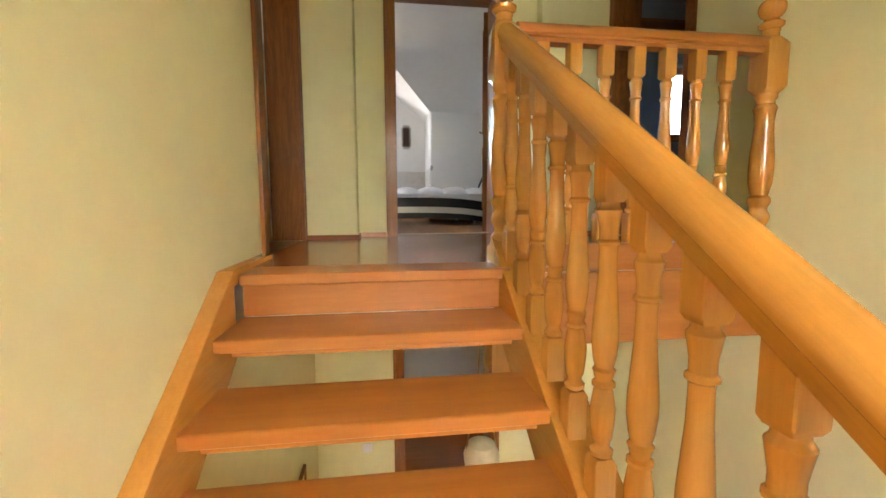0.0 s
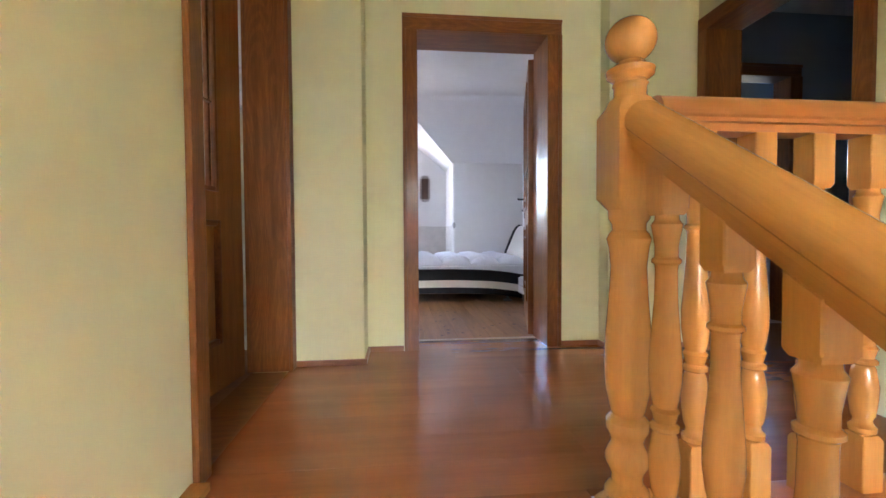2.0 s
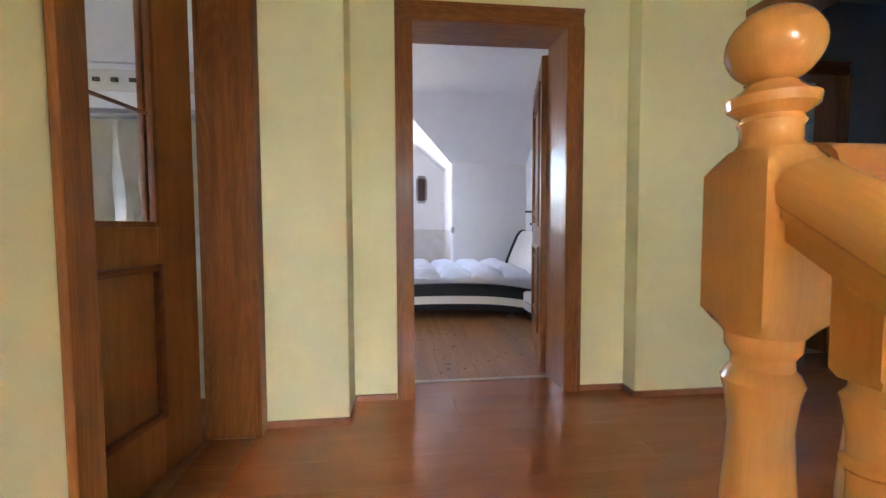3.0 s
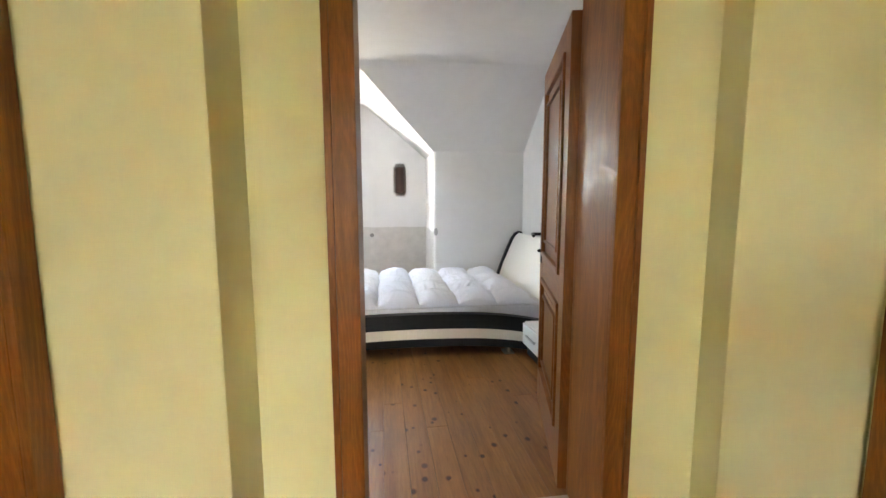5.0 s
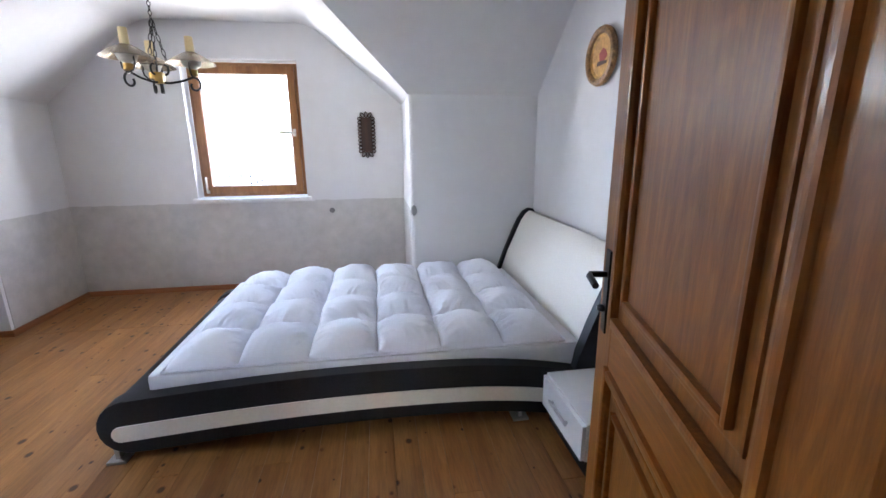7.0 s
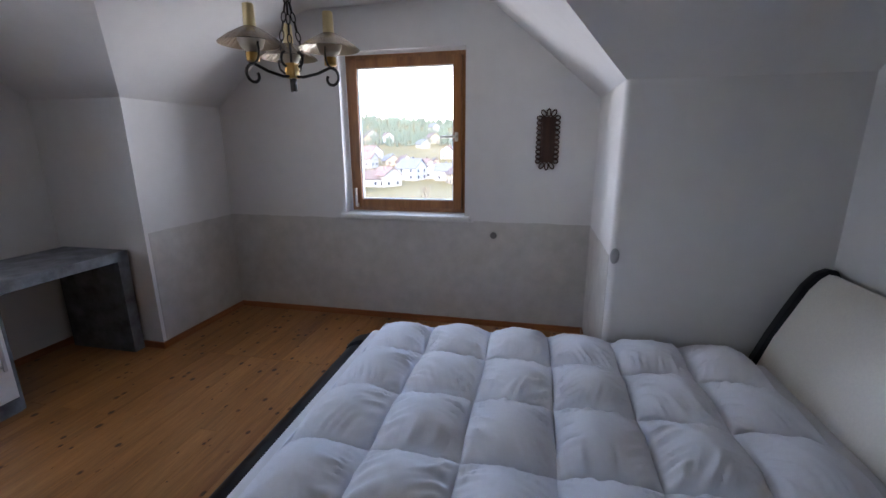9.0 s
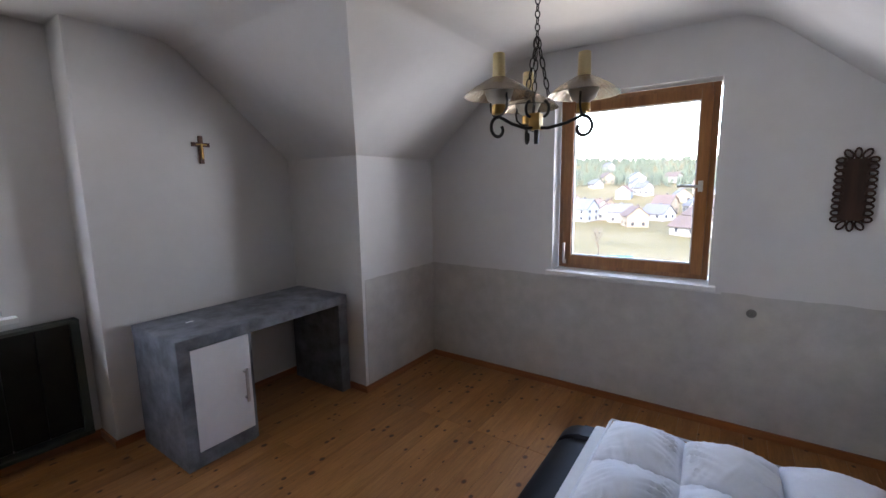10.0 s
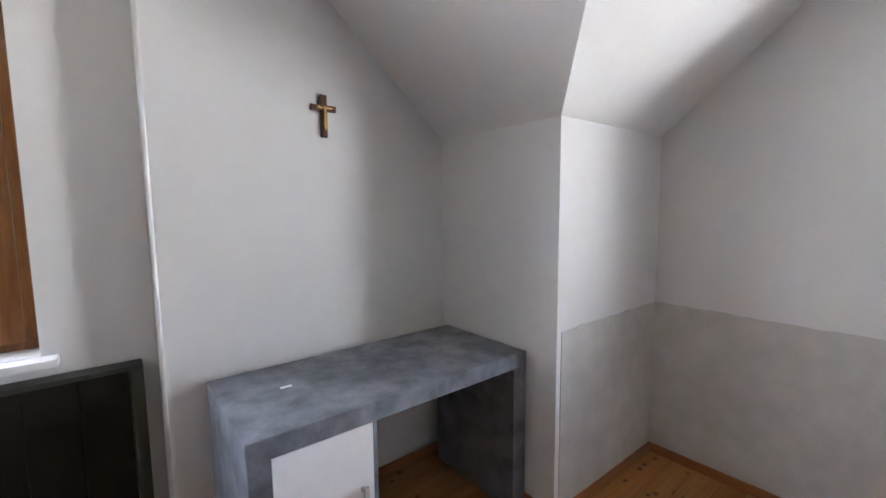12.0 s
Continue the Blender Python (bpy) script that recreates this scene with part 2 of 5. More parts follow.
def lathe(profile, seg=20, centre=(0, 0), bm=None):
    """A turned solid from (radius, z) pairs."""
    bm = bm or bmesh.new()
    rings = []
    for r, z in profile:
        rings.append([bm.verts.new((centre[0] + r * math.cos(2 * math.pi * k / seg), centre[1] + r * math.sin(2 * math.pi * k / seg), z)) for k in range(seg)])
    for a, b in zip(rings, rings[1:]):
        for k in range(seg):
            bm.faces.new((a[k], a[(k + 1) % seg], b[(k + 1) % seg], b[k]))
    bm.faces.new(rings[0][::-1])
    bm.faces.new(rings[-1])
    return bm


def tube(points, r, seg=8, closed=False, bm=None):
    """A round bar along a line of points."""
    bm = bm or bmesh.new()
    pts = [Vector(p) for p in points]
    n = len(pts)
    rings, side = [], None
    for i, p in enumerate(pts):
        if closed:
            d = pts[(i + 1) % n] - pts[i - 1]
        else:
            d = pts[min(i + 1, n - 1)] - pts[max(i - 1, 0)]
        d.normalize()
        if side is None:
            side = d.orthogonal().normalized()
        side = (side - d * side.dot(d)).normalized()
        up = d.cross(side)
        rings.append([bm.verts.new(p + r * (side * math.cos(2 * math.pi * k / seg) + up * math.sin(2 * math.pi * k / seg))) for k in range(seg)])
    for a, b in zip(rings, rings[1:] + ([rings[0]] if closed else [])):
        for k in range(seg):
            bm.faces.new((a[k], a[(k + 1) % seg], b[(k + 1) % seg], b[k]))
    if not closed:
        bm.faces.new(rings[0][::-1])
        bm.faces.new(rings[-1])
    return bm


def smooth_profile(stops, n=4):
    """Rounded steps through (radius, z) pairs."""
    out = []
    for (r0, z0), (r1, z1) in zip(stops, stops[1:]):
        for k in range(n):
            u = k / n
            s = u * u * (3 - 2 * u)
            out.append((r0 + (r1 - r0) * s, z0 + (z1 - z0) * u))
    return out + [stops[-1]]


def structure(name, bm, mat, label, category, smooth=False):
    return tagged(link(name, bm, mat, smooth=smooth), label, category, kind="structure")


# ---------- plan ----------
LX, RX = -0.47, 2.03            # stairwell: side walls
RECESS, BED_Y = 3.82, 4.07       # wall with the bedroom door, its two faces
DOOR_L, DOOR_R, DOOR_H = 0.245, 1.077, 1.998
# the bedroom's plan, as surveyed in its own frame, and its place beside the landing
WX0, EX0, NICHE_X0, NICHE_Y0, KNEE_Y0, KNEE_Z0, DORM_L0, DORM_R0, DORM_Y0, CEIL0, RUN0 = -2.96, 1.83, -3.20, 5.765, 7.075, 1.735, -2.20, 0.803, 7.95, 2.42, 0.80
ROOM = Matrix.Translation((0.07, 0.035, 0)) @ Matrix.Scale(1.034, 4)
rx, ry, rz = (lambda v: 0.07 + 1.034 * v), (lambda v: 0.035 + 1.034 * v), (lambda v: 1.034 * v)
WX, EX = rx(WX0), rx(EX0)                        # gable wall and wall behind the bed's head
NICHE_X, NICHE_Y = rx(NICHE_X0), ry(NICHE_Y0)    # shallow niche of the gable window
KNEE_Y, KNEE_Z = ry(KNEE_Y0), rz(KNEE_Z0)        # knee wall
DORM_L, DORM_R, DORM_Y = rx(DORM_L0), rx(DORM_R0), ry(DORM_Y0)
CEIL = rz(CEIL0)
RUN = rz(RUN0)                                   # slope's run from the knee wall to the flat ceiling
RISE, GO = 0.172, 0.262          # stair
EDGE_Y = 1.89                    # landing's edge
HALL_Z = -2.58                   # lower hall's floor


def wall_x(name, x0, x1, y0, y1, z0, z1, holes, mat, label):
    """A wall along y, with openings (y0, y1, z0, z1), in pieces that butt."""
    bm = bmesh.new()
    y = y0
    for a, b, c, d in sorted(holes):
        box(x0, x1, y, a, z0, z1, bm=bm)
        if c > z0:
            box(x0, x1, a, b, z0, c, bm=bm)
        if d < z1:
            box(x0, x1, a, b, d, z1, bm=bm)
        y = b
    box(x0, x1, y, y1, z0, z1, bm=bm)
    return structure(name, bm, mat, label, "wall")


def wall_y(name, y0, y1, x0, x1, z0, z1, holes, mat, label):
    bm = bmesh.new()
    x = x0
    for a, b, c, d in sorted(holes):
        box(x, a, y0, y1, z0, z1, bm=bm)
        if c > z0:
            box(a, b, y0, y1, z0, c, bm=bm)
        if d < z1:
            box(a, b, y0, y1, d, z1, bm=bm)
        x = b
    box(x, x1, y0, y1, z0, z1, bm=bm)
    return structure(name, bm, mat, label, "wall")


# ---------- stairwell, landing and lower hall: shell ----------
SOUTH = -2.7
wall_x("wall_stair_left", LX - 0.19, LX, SOUTH, 3.56, HALL_Z, 2.5, [(2.467, 3.493, -0.12, 2.005)], YELLOW, "pale yellow painted plaster wall beside the stairs")
wall_x("wall_stair_right", RX, RX + 0.19, SOUTH, 3.70, HALL_Z, 2.5, [(2.733, 3.62, -0.12, 2.005)], YELLOW, "pale yellow painted plaster wall beside the stairwell")
# the second, lower opening is added to let more daylight into the hall
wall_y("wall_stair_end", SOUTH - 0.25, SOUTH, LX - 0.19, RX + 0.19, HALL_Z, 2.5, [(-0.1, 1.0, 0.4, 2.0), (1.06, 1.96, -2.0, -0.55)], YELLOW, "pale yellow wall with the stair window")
structure("wall_column_left", box(LX - 0.19, -0.074, 3.56, 4.07, 0, 2.5, 0.006), YELLOW, "pale yellow wall pier beside the bedroom door", "wall")
structure("wall_column_right", box(1.438, RX + 0.19, 3.70, 4.07, 0, 2.5, 0.006), YELLOW, "pale yellow wall pier beside the dark room's door", "wall")
wall_y("wall_bedroom_door", RECESS, BED_Y - 0.02, -0.074, 1.438, 0, 2.5, [(DOOR_L - 0.02, DOOR_R + 0.02, 0, DOOR_H + 0.02)], YELLOW, "pale yellow wall with the bedroom doorway")
structure("ceiling_landing", box(LX - 0.19, RX + 0.19, SOUTH - 0.25, BED_Y - 0.02, 2.5, 2.6), CEILING, "white painted landing ceiling", "ceiling")
structure("floor_landing_slab", prism([(LX, 2.02), (0.65, 2.02), (0.65, 2.12), (RX, 2.12), (RX, 4.06), (LX, 4.06)], "z", -0.30, -0.022), WHITE, "plastered slab under the landing", "floor")
structure("floor_lower_hall", box(LX - 0.19, RX + 0.19, SOUTH - 0.25, 4.1, HALL_Z - 0.1, HALL_Z), LANDING, "brown floor of the lower hall", "floor")
wall_y("wall_lower_hall", 3.80, 4.0, LX - 0.3, RX + 0.3, HALL_Z, -0.30, [(0.26, 1.06, HALL_Z, HALL_Z + 2.0)], YELLOW, "pale yellow wall of the lower hall with a doorway")
structure("wall_lower_hall_side", box(LX - 0.19, LX, 3.562, 3.798, HALL_Z, -0.13), YELLOW, "pale yellow side wall of the lower hall", "wall")
structure("wall_lower_hall_other_side", box(RX, RX + 0.19, 3.702, 3.798, HALL_Z, -0.13), YELLOW, "pale yellow side wall of the lower hall", "wall")
structure("wall_lower_room", box(LX, RX, 5.2, 5.3, HALL_Z, -0.3), WHITE, "dim wall of the room behind the lower hall", "wall")
structure("floor_lower_room", box(LX, RX, 4.0, 5.2, HALL_Z - 0.1, HALL_Z - 0.004), LANDING, "brown floor behind the lower doorway", "floor")
structure("wall_lower_room_side", box(LX - 0.1, LX, 4.0, 5.2, HALL_Z, -0.3), WHITE, "side wall behind the lower doorway", "wall")
structure("wall_lower_room_other_side", box(RX, RX + 0.1, 4.0, 5.2, HALL_Z, -0.3), WHITE, "other side wall behind the lower doorway", "wall")
structure("ceiling_lower_room", box(LX, RX, 4.06, 5.3, -0.3, -0.2), WHITE, "ceiling behind the lower doorway", "ceiling")

# ---------- bedroom: shell ----------
OUT = 0.3
WIN1 = (rx(-1.115), rx(-0.130), rz(0.895), rz(2.115))     # dormer window opening
WIN2 = (ry(4.41), ry(5.42), rz(0.86), rz(2.11))          # gable window opening (along y)
bm = bmesh.new()
for a, b, c in ((NICHE_X - OUT, DOOR_L - 0.02, 0), (DOOR_R + 0.02, EX + 0.2, 0), (DOOR_L - 0.02, DOOR_R + 0.02, DOOR_H + 0.02)):
    box(a, b, BED_Y - 0.02, BED_Y, c, 2.62, bm=bm)
structure("wall_bedroom_south", bm, WHITE, "white painted bedroom wall with the doorway", "wall")
structure("wall_bedroom_head", box(EX, EX + 0.2, BED_Y, DORM_Y + OUT, 0, 2.62), WHITE, "white painted wall behind the bed's head", "wall")
structure("wall_bedroom_gable", box(NICHE_X - OUT, WX, NICHE_Y, KNEE_Y + 0.15, 0, 2.62, 0.015), WHITE, "white painted gable wall above the desk", "wall")
wall_x("wall_bedroom_niche", NICHE_X - OUT, NICHE_X, BED_Y, NICHE_Y, 0, 2.62, [WIN2], WHITE, "white painted niche wall with the gable window")
structure("wall_knee_left", box(WX, DORM_L, KNEE_Y, KNEE_Y + 0.15, 0, 2.0), WHITE, "white painted knee wall beside the dormer", "wall")
structure("wall_knee_right", prism([(DORM_R, KNEE_Y + 0.15)] + [(DORM_R + 0.035 - 0.035 * math.cos(a), KNEE_Y + 0.035 - 0.035 * math.sin(a)) for a in [math.pi / 2 * k / 6 for k in range(7)]] + [(EX, KNEE_Y), (EX, KNEE_Y + 0.15)], "z", 0, 2.0), WHITE, "white painted knee wall behind the bed", "wall")
for nm, x0, x1 in (("left", DORM_L - 0.15, DORM_L), ("right", DORM_R, DORM_R + 0.15)):
    structure("wall_cheek_" + nm, box(x0, x1, KNEE_Y + 0.15, DORM_Y + OUT, 0, 2.0), WHITE, "white painted dormer cheek wall", "wall")
wall_y("wall_dormer", DORM_Y, DORM_Y + OUT, DORM_L, DORM_R, 0, 2.62, [WIN1], WHITE, "white painted dormer wall with the window")
# the lower part of the dormer walls was left unpainted
rag = random.Random(4)


def ragged(a, b, z, step=0.05):
    n = max(2, int(abs(b - a) / step))
    return [(a + (b - a) * i / n, z + rag.uniform(-0.004, 0.004)) for i in range(n + 1)]


LINE = rz(0.85)
structure("plaster_band_dormer", prism([(DORM_L, 0.02), (DORM_R, 0.02)] + ragged(DORM_R, rx(-0.06), LINE + 0.005) + [(rx(-0.06), rz(0.845)), (rx(-1.17), rz(0.845))] + ragged(rx(-1.17), DORM_L, LINE), "y", DORM_Y - 0.004, DORM_Y), DULL, "unpainted greyish plaster below the window line", "wall")
structure("plaster_band_cheek_left", prism([(KNEE_Y + 0.03, 0.02), (DORM_Y - 0.004, 0.02)] + ragged(DORM_Y - 0.004, KNEE_Y + 0.03, LINE), "x", DORM_L, DORM_L + 0.004), DULL, "unpainted greyish plaster on the dormer cheek", "wall")
structure("plaster_band_cheek_right", prism([(KNEE_Y + 0.03, 0.02), (DORM_Y - 0.004, 0.02)] + ragged(DORM_Y - 0.004, KNEE_Y + 0.03, LINE), "x", DORM_R - 0.004, DORM_R), DULL, "unpainted greyish plaster on the dormer cheek", "wall")


def attic_ceiling():
    """Flat ceiling, roof slope on both sides of the dormer, and the dormer's own canted ceiling, with rounded creases."""
    bm = bmesh.new()
    y_top = KNEE_Y - RUN
    v = {}
    for key, co in {
        "a": (NICHE_X, BED_Y - 0.02, CEIL), "b": (EX, BED_Y - 0.02, CEIL), "c": (EX, y_top, CEIL), "pr": (DORM_R - RUN, y_top, CEIL), "pl": (DORM_L + RUN, y_top, CEIL), "d": (NICHE_X, y_top, CEIL),
        "kr": (DORM_R, KNEE_Y, KNEE_Z), "kre": (EX, KNEE_Y, KNEE_Z), "kl": (DORM_L, KNEE_Y, KNEE_Z), "klw": (NICHE_X, KNEE_Y, KNEE_Z),
        "br": (DORM_R, DORM_Y, KNEE_Z), "bl": (DORM_L, DORM_Y, KNEE_Z), "tr": (DORM_R - RUN, DORM_Y, CEIL), "tl": (DORM_L + RUN, DORM_Y, CEIL),
    }.items():
        v[key] = bm.verts.new(co)
    for f in ("a d pl pr c b", "c pr kr kre", "d klw kl pl", "pl kl bl tl", "pr tr br kr", "pl tl tr pr"):
        bm.faces.new([v[k] for k in f.split()])

    def edges(pairs):
        return [bm.edges.get((v[a], v[b])) for a, b in pairs]
    bmesh.ops.bevel(bm, geom=edges([("c", "pr"), ("d", "pl"), ("pl", "tl"), ("pr", "tr")]), offset=0.11, offset_type="OFFSET", segments=6, profile=0.5, affect="EDGES")
    return bm


ob = structure("ceiling_bedroom", attic_ceiling(), CEILING, "white attic ceiling with slopes and a canted dormer", "ceiling", smooth=True)
structure("ceiling_bedroom_cover", box(NICHE_X - OUT, EX + 0.2, BED_Y, DORM_Y + OUT, 2.62, 2.72), CEILING, "roof build-up above the bedroom", "ceiling")
structure("floor_bedroom_base", box(NICHE_X, EX, 4.06, DORM_Y, -0.12, -0.022), SKIRT_Y, "dark underlay between the floor boards", "floor")


# ---------- windows ----------
def window(name, axis, plane, a0, a1, z0, z1, label, inward):
    """A tilt-and-turn timber window in its opening. plane: the room-side face of the frame; inward: which way the room lies (-1 or 1)."""
    w = thing(name, label, "window", kind="structure")

    def bar(nm, p, q, c, d, t0, t1, mat=WINDOW_WOOD, bev=0.006, parent=w, lab=""):
        t0, t1 = plane + inward * t0, plane + inward * t1
        lo, hi = min(t0, t1), max(t0, t1)
        bm = box(p, q, lo, hi, c, d, bev) if axis == "y" else box(lo, hi, p, q, c, d, bev)
        return part(nm, bm, mat, parent, lab)
    f, s = 0.045, 0.055
    g0, g1, h0, h1 = a0 + f, a1 - f, z0 + f, z1 - f
    for nm, p, q, c, d in (("frame_jamb", a0, g0, z0, z1), ("frame_jamb", g1, a1, z0, z1), ("frame_head", g0, g1, h1, z1), ("frame_sill", g0, g1, z0, h0)):
        bar(nm, p, q, c, d, -0.06, -0.005)
    sash = bar("sash", g0 - 0.012, g0 + s, h0 - 0.012, h1 + 0.012, -0.05, 0.018)
    for nm, p, q, c, d in (("sash_stile", g1 - s, g1 + 0.012, h0 - 0.012, h1 + 0.012), ("sash_rail", g0 + s, g1 - s, h1 - s, h1 + 0.012), ("sash_rail", g0 + s, g1 - s, h0 - 0.012, h0 + s)):
        bar(nm, p, q, c, d, -0.05, 0.0175, parent=sash)
    bead = plain("glazing_seal", (0.45, 0.46, 0.48), 0.6)
    i0, i1, j0, j1 = g0 + s, g1 - s, h0 + s, h1 - s
    for p, q, c, d in ((i0, i0 + 0.008, j0, j1), (i1 - 0.008, i1, j0, j1), (i0 + 0.008, i1 - 0.008, j0, j0 + 0.008), (i0 + 0.008, i1 - 0.008, j1 - 0.008, j1)):
        bar("glazing_bead", p, q, c, d, -0.03, 0.004, bead, 0.002, sash)
    pane = bar("pane", i0 + 0.002, i1 - 0.002, j0 + 0.002, j1 - 0.002, -0.022, -0.016, GLASS, 0.0, sash, "clear window pane")
    pane.visible_shadow = False
    return w, sash, (g0, g1, h0, h1)


PALE_METAL = plain("pale_metal", (0.62, 0.60, 0.56), 0.35, 0.7)
w1, sash1, d1 = window("window_1", "y", DORM_Y + 0.11, WIN1[0] + 0.012, WIN1[1] - 0.012, WIN1[2] + 0.005, WIN1[3] - 0.008, "brown timber window in the dormer, closed", -1)
hx, hz, hy = d1[1] - 0.028, rz(1.49), DORM_Y + 0.11 - 0.018
h = part("handle", box(hx - 0.014, hx + 0.014, hy - 0.012, hy, hz - 0.035, hz + 0.035, 0.004), PALE_METAL, sash1, "pale metal window handle")
part("lever", box(hx - 0.13, hx + 0.008, hy - 0.045, hy - 0.030, hz - 0.009, hz + 0.009, 0.004, box(hx - 0.009, hx + 0.009, hy - 0.04, hy - 0.01, hz - 0.009, hz + 0.009)), PALE_METAL, h)
lx = d1[0] + 0.012
part("stay", box(lx - 0.01, lx + 0.012, hy - 0.02, hy, d1[2] - 0.01, d1[2] + 0.02, 0.003, box(lx - 0.008, lx + 0.006, hy - 0.035, hy - 0.012, d1[2], d1[2] + 0.15, 0.004)), PALE_METAL, sash1, "pale metal hinge cover")
part("window_sill", box(WIN1[0] - 0.035, WIN1[1] + 0.04, DORM_Y - 0.045, DORM_Y + 0.12, rz(0.862), rz(0.893), 0.006), plain("white_stone_sill", (0.72, 0.71, 0.69), 0.4), w1, "white stone window sill")
w2, sash2, d2 = window("window_2", "x", NICHE_X - 0.11, WIN2[0] + 0.012, WIN2[1] - 0.012, WIN2[2] + 0.005, WIN2[3] - 0.008, "brown timber window in the gable niche, closed", 1)
hy, hx = d2[1] - 0.028, NICHE_X - 0.11 + 0.018
h = part("handle", box(hx, hx + 0.012, hy - 0.014, hy + 0.014, rz(1.45), rz(1.52), 0.004), PALE_METAL, sash2, "pale metal window handle")
part("lever", box(hx + 0.03, hx + 0.045, hy - 0.13, hy + 0.008, rz(1.476), rz(1.494), 0.004, box(hx + 0.01, hx + 0.04, hy - 0.009, hy + 0.009, rz(1.476), rz(1.494))), PALE_METAL, h)
part("window_sill", box(NICHE_X - 0.12, NICHE_X + 0.07, WIN2[0] - 0.04, WIN2[1] + 0.05, rz(0.828), rz(0.858), 0.006), plain("white_stone_sill_gable", (0.72, 0.71, 0.69), 0.4), w2, "white stone window sill")
# unseen window, added so that the lower hall gets brighter
window("added_window_6", "y", SOUTH - 0.1, 1.07, 1.95, -1.995, -0.56, "brown timber window added behind the view to light the lower hall", 1)
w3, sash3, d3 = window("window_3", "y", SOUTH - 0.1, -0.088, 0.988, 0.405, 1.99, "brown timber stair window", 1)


# ---------- doorways ----------
def doorway_y(name, y_front, y_back, x0, x1, height, label, zb=0.0):
    """Lining and moulded architraves of an opening in a wall along x; y_front faces the stairs."""
    d = thing(name, label, "door frame", kind="structure")
    ty = 0.022
    part("lining_jamb", box(x0 - 0.02, x0, y_front - 0.004, y_back + 0.004, zb, zb + height, 0.002), OAK, d)
    part("lining_jamb", box(x1, x1 + 0.02, y_front - 0.004, y_back + 0.004, zb, zb + height, 0.002), OAK, d)
    part("lining_head", box(x0 - 0.02, x1 + 0.02, y_front - 0.004, y_back + 0.004, zb + height, zb + height + 0.02, 0.002), OAK_X, d)
    for y0, y1, s in ((y_front - ty, y_front - 0.004, -1), (y_back + 0.004, y_back + ty, 1)):
        out = 0.092
        for a, b, m in ((x0 - out, x0 + 0.0, -1), (x1 - 0.0, x1 + out, 1)):
            bm = box(a, b, y0, y1, zb, zb + height + (0.0), 0.004)
            e0, e1 = (a, a + 0.022) if m < 0 else (b - 0.022, b)
            box(e0, e1, min(y0, y0 + s * 0.01), max(y1, y1 + s * 0.01), zb, zb + height, 0.004, bm)
            part("architrave", bm, OAK, d)
        bm = box(x0 - out, x1 + out, y0, y1, zb + height + 0.001, zb + height + 0.094, 0.004)
        box(x0 - out, x1 + out, min(y0, y0 + s * 0.01), max(y1, y1 + s * 0.01), zb + height + 0.072, zb + height + 0.094, 0.004, bm)
        part("architrave_head", bm, OAK_X, d)
    return d


def doorway_x(name, x_front, x_back, y0, y1, height, label):
    """The same in a wall along y; x_front faces the stairs."""
    d = thing(name, label, "door frame", kind="structure")
    s = 1 if x_back > x_front else -1
    lo, hi = min(x_front, x_back) - 0.004, max(x_front, x_back) + 0.004
    part("lining_jamb", box(lo, hi, y0 - 0.02, y0, 0, height, 0.002), OAK, d)
    part("lining_jamb", box(lo, hi, y1, y1 + 0.02, 0, height, 0.002), OAK, d)
    part("lining_head", box(lo, hi, y0 - 0.02, y1 + 0.02, height, height + 0.02, 0.002), OAK_Y, d)
    for xa, xb in ((x_front - s * 0.024, x_front - s * 0.004), (x_back + s * 0.004, x_back + s * 0.024)):
        xs = sorted((xa, xb))
        for a, b in ((y0 - 0.078, y0), (y1, y1 + 0.078)):
            part("architrave", box(*xs, a, b, 0, height, 0.005), OAK, d)
        part("architrave_head", box(*xs, y0 - 0.078, y1 + 0.078, height + 0.001, height + 0.086, 0.005), OAK_Y, d)
    return d


doorway_y("door_frame_bedroom", RECESS, BED_Y, DOOR_L, DOOR_R, DOOR_H, "brown stained oak door frame of the bedroom")
doorway_x("door_frame_bath", LX, LX - 0.19, 2.487, 3.473, 1.985, "brown stained oak door frame beside the stairs")
doorway_x("door_frame_dark_room", RX, RX + 0.19, 2.753, 3.60, 1.985, "brown stained oak door frame of the dark room")
doorway_y("door_frame_lower_hall", 3.80, 4.0, 0.28, 1.04, 1.98, "brown door frame in the lower hall", HALL_Z)


def ring(x0, x1, z0, z1, w, y0, y1, notch=0.0, bm=None):
    """A rectangular moulding lying on a door face (in local x, z)."""
    bm = bm or bmesh.new()
    for a, b, c, d in ((x0, x0 + w, z0, z1), (x1 - w, x1, z0, z1), (x0 + w, x1 - w, z1 - w, z1), (x0 + w, x1 - w, z0, z0 + w)):
        box(a, b, y0, y1, c, d, min(w, abs(y1 - y0)) * 0.4, bm)
    return bm


def lever_handle(parent, x, y, z, s, reach):
    """Iron long-plate lever set on a leaf's face; s: outward way along local y."""
    hd = part("handle", box(x - 0.02, x + 0.02, min(y, y + s * 0.006), max(y, y + s * 0.006), z - 0.12, z + 0.12, 0.003), IRON, parent, "dark iron handle plate")
    bm = tube([(x, y, z + 0.05), (x, y + s * 0.05, z + 0.05), (x + reach * 0.3, y + s * 0.058, z + 0.052), (x + reach, y + s * 0.056, z + 0.045)], 0.009, 10)
    lathe([(0.005, z - 0.06), (0.014, z - 0.055), (0.014, z - 0.045), (0.005, z - 0.04)], 10, (x, y + s * 0.012), bm)
    part("lever", bm, IRON, hd, smooth=True)


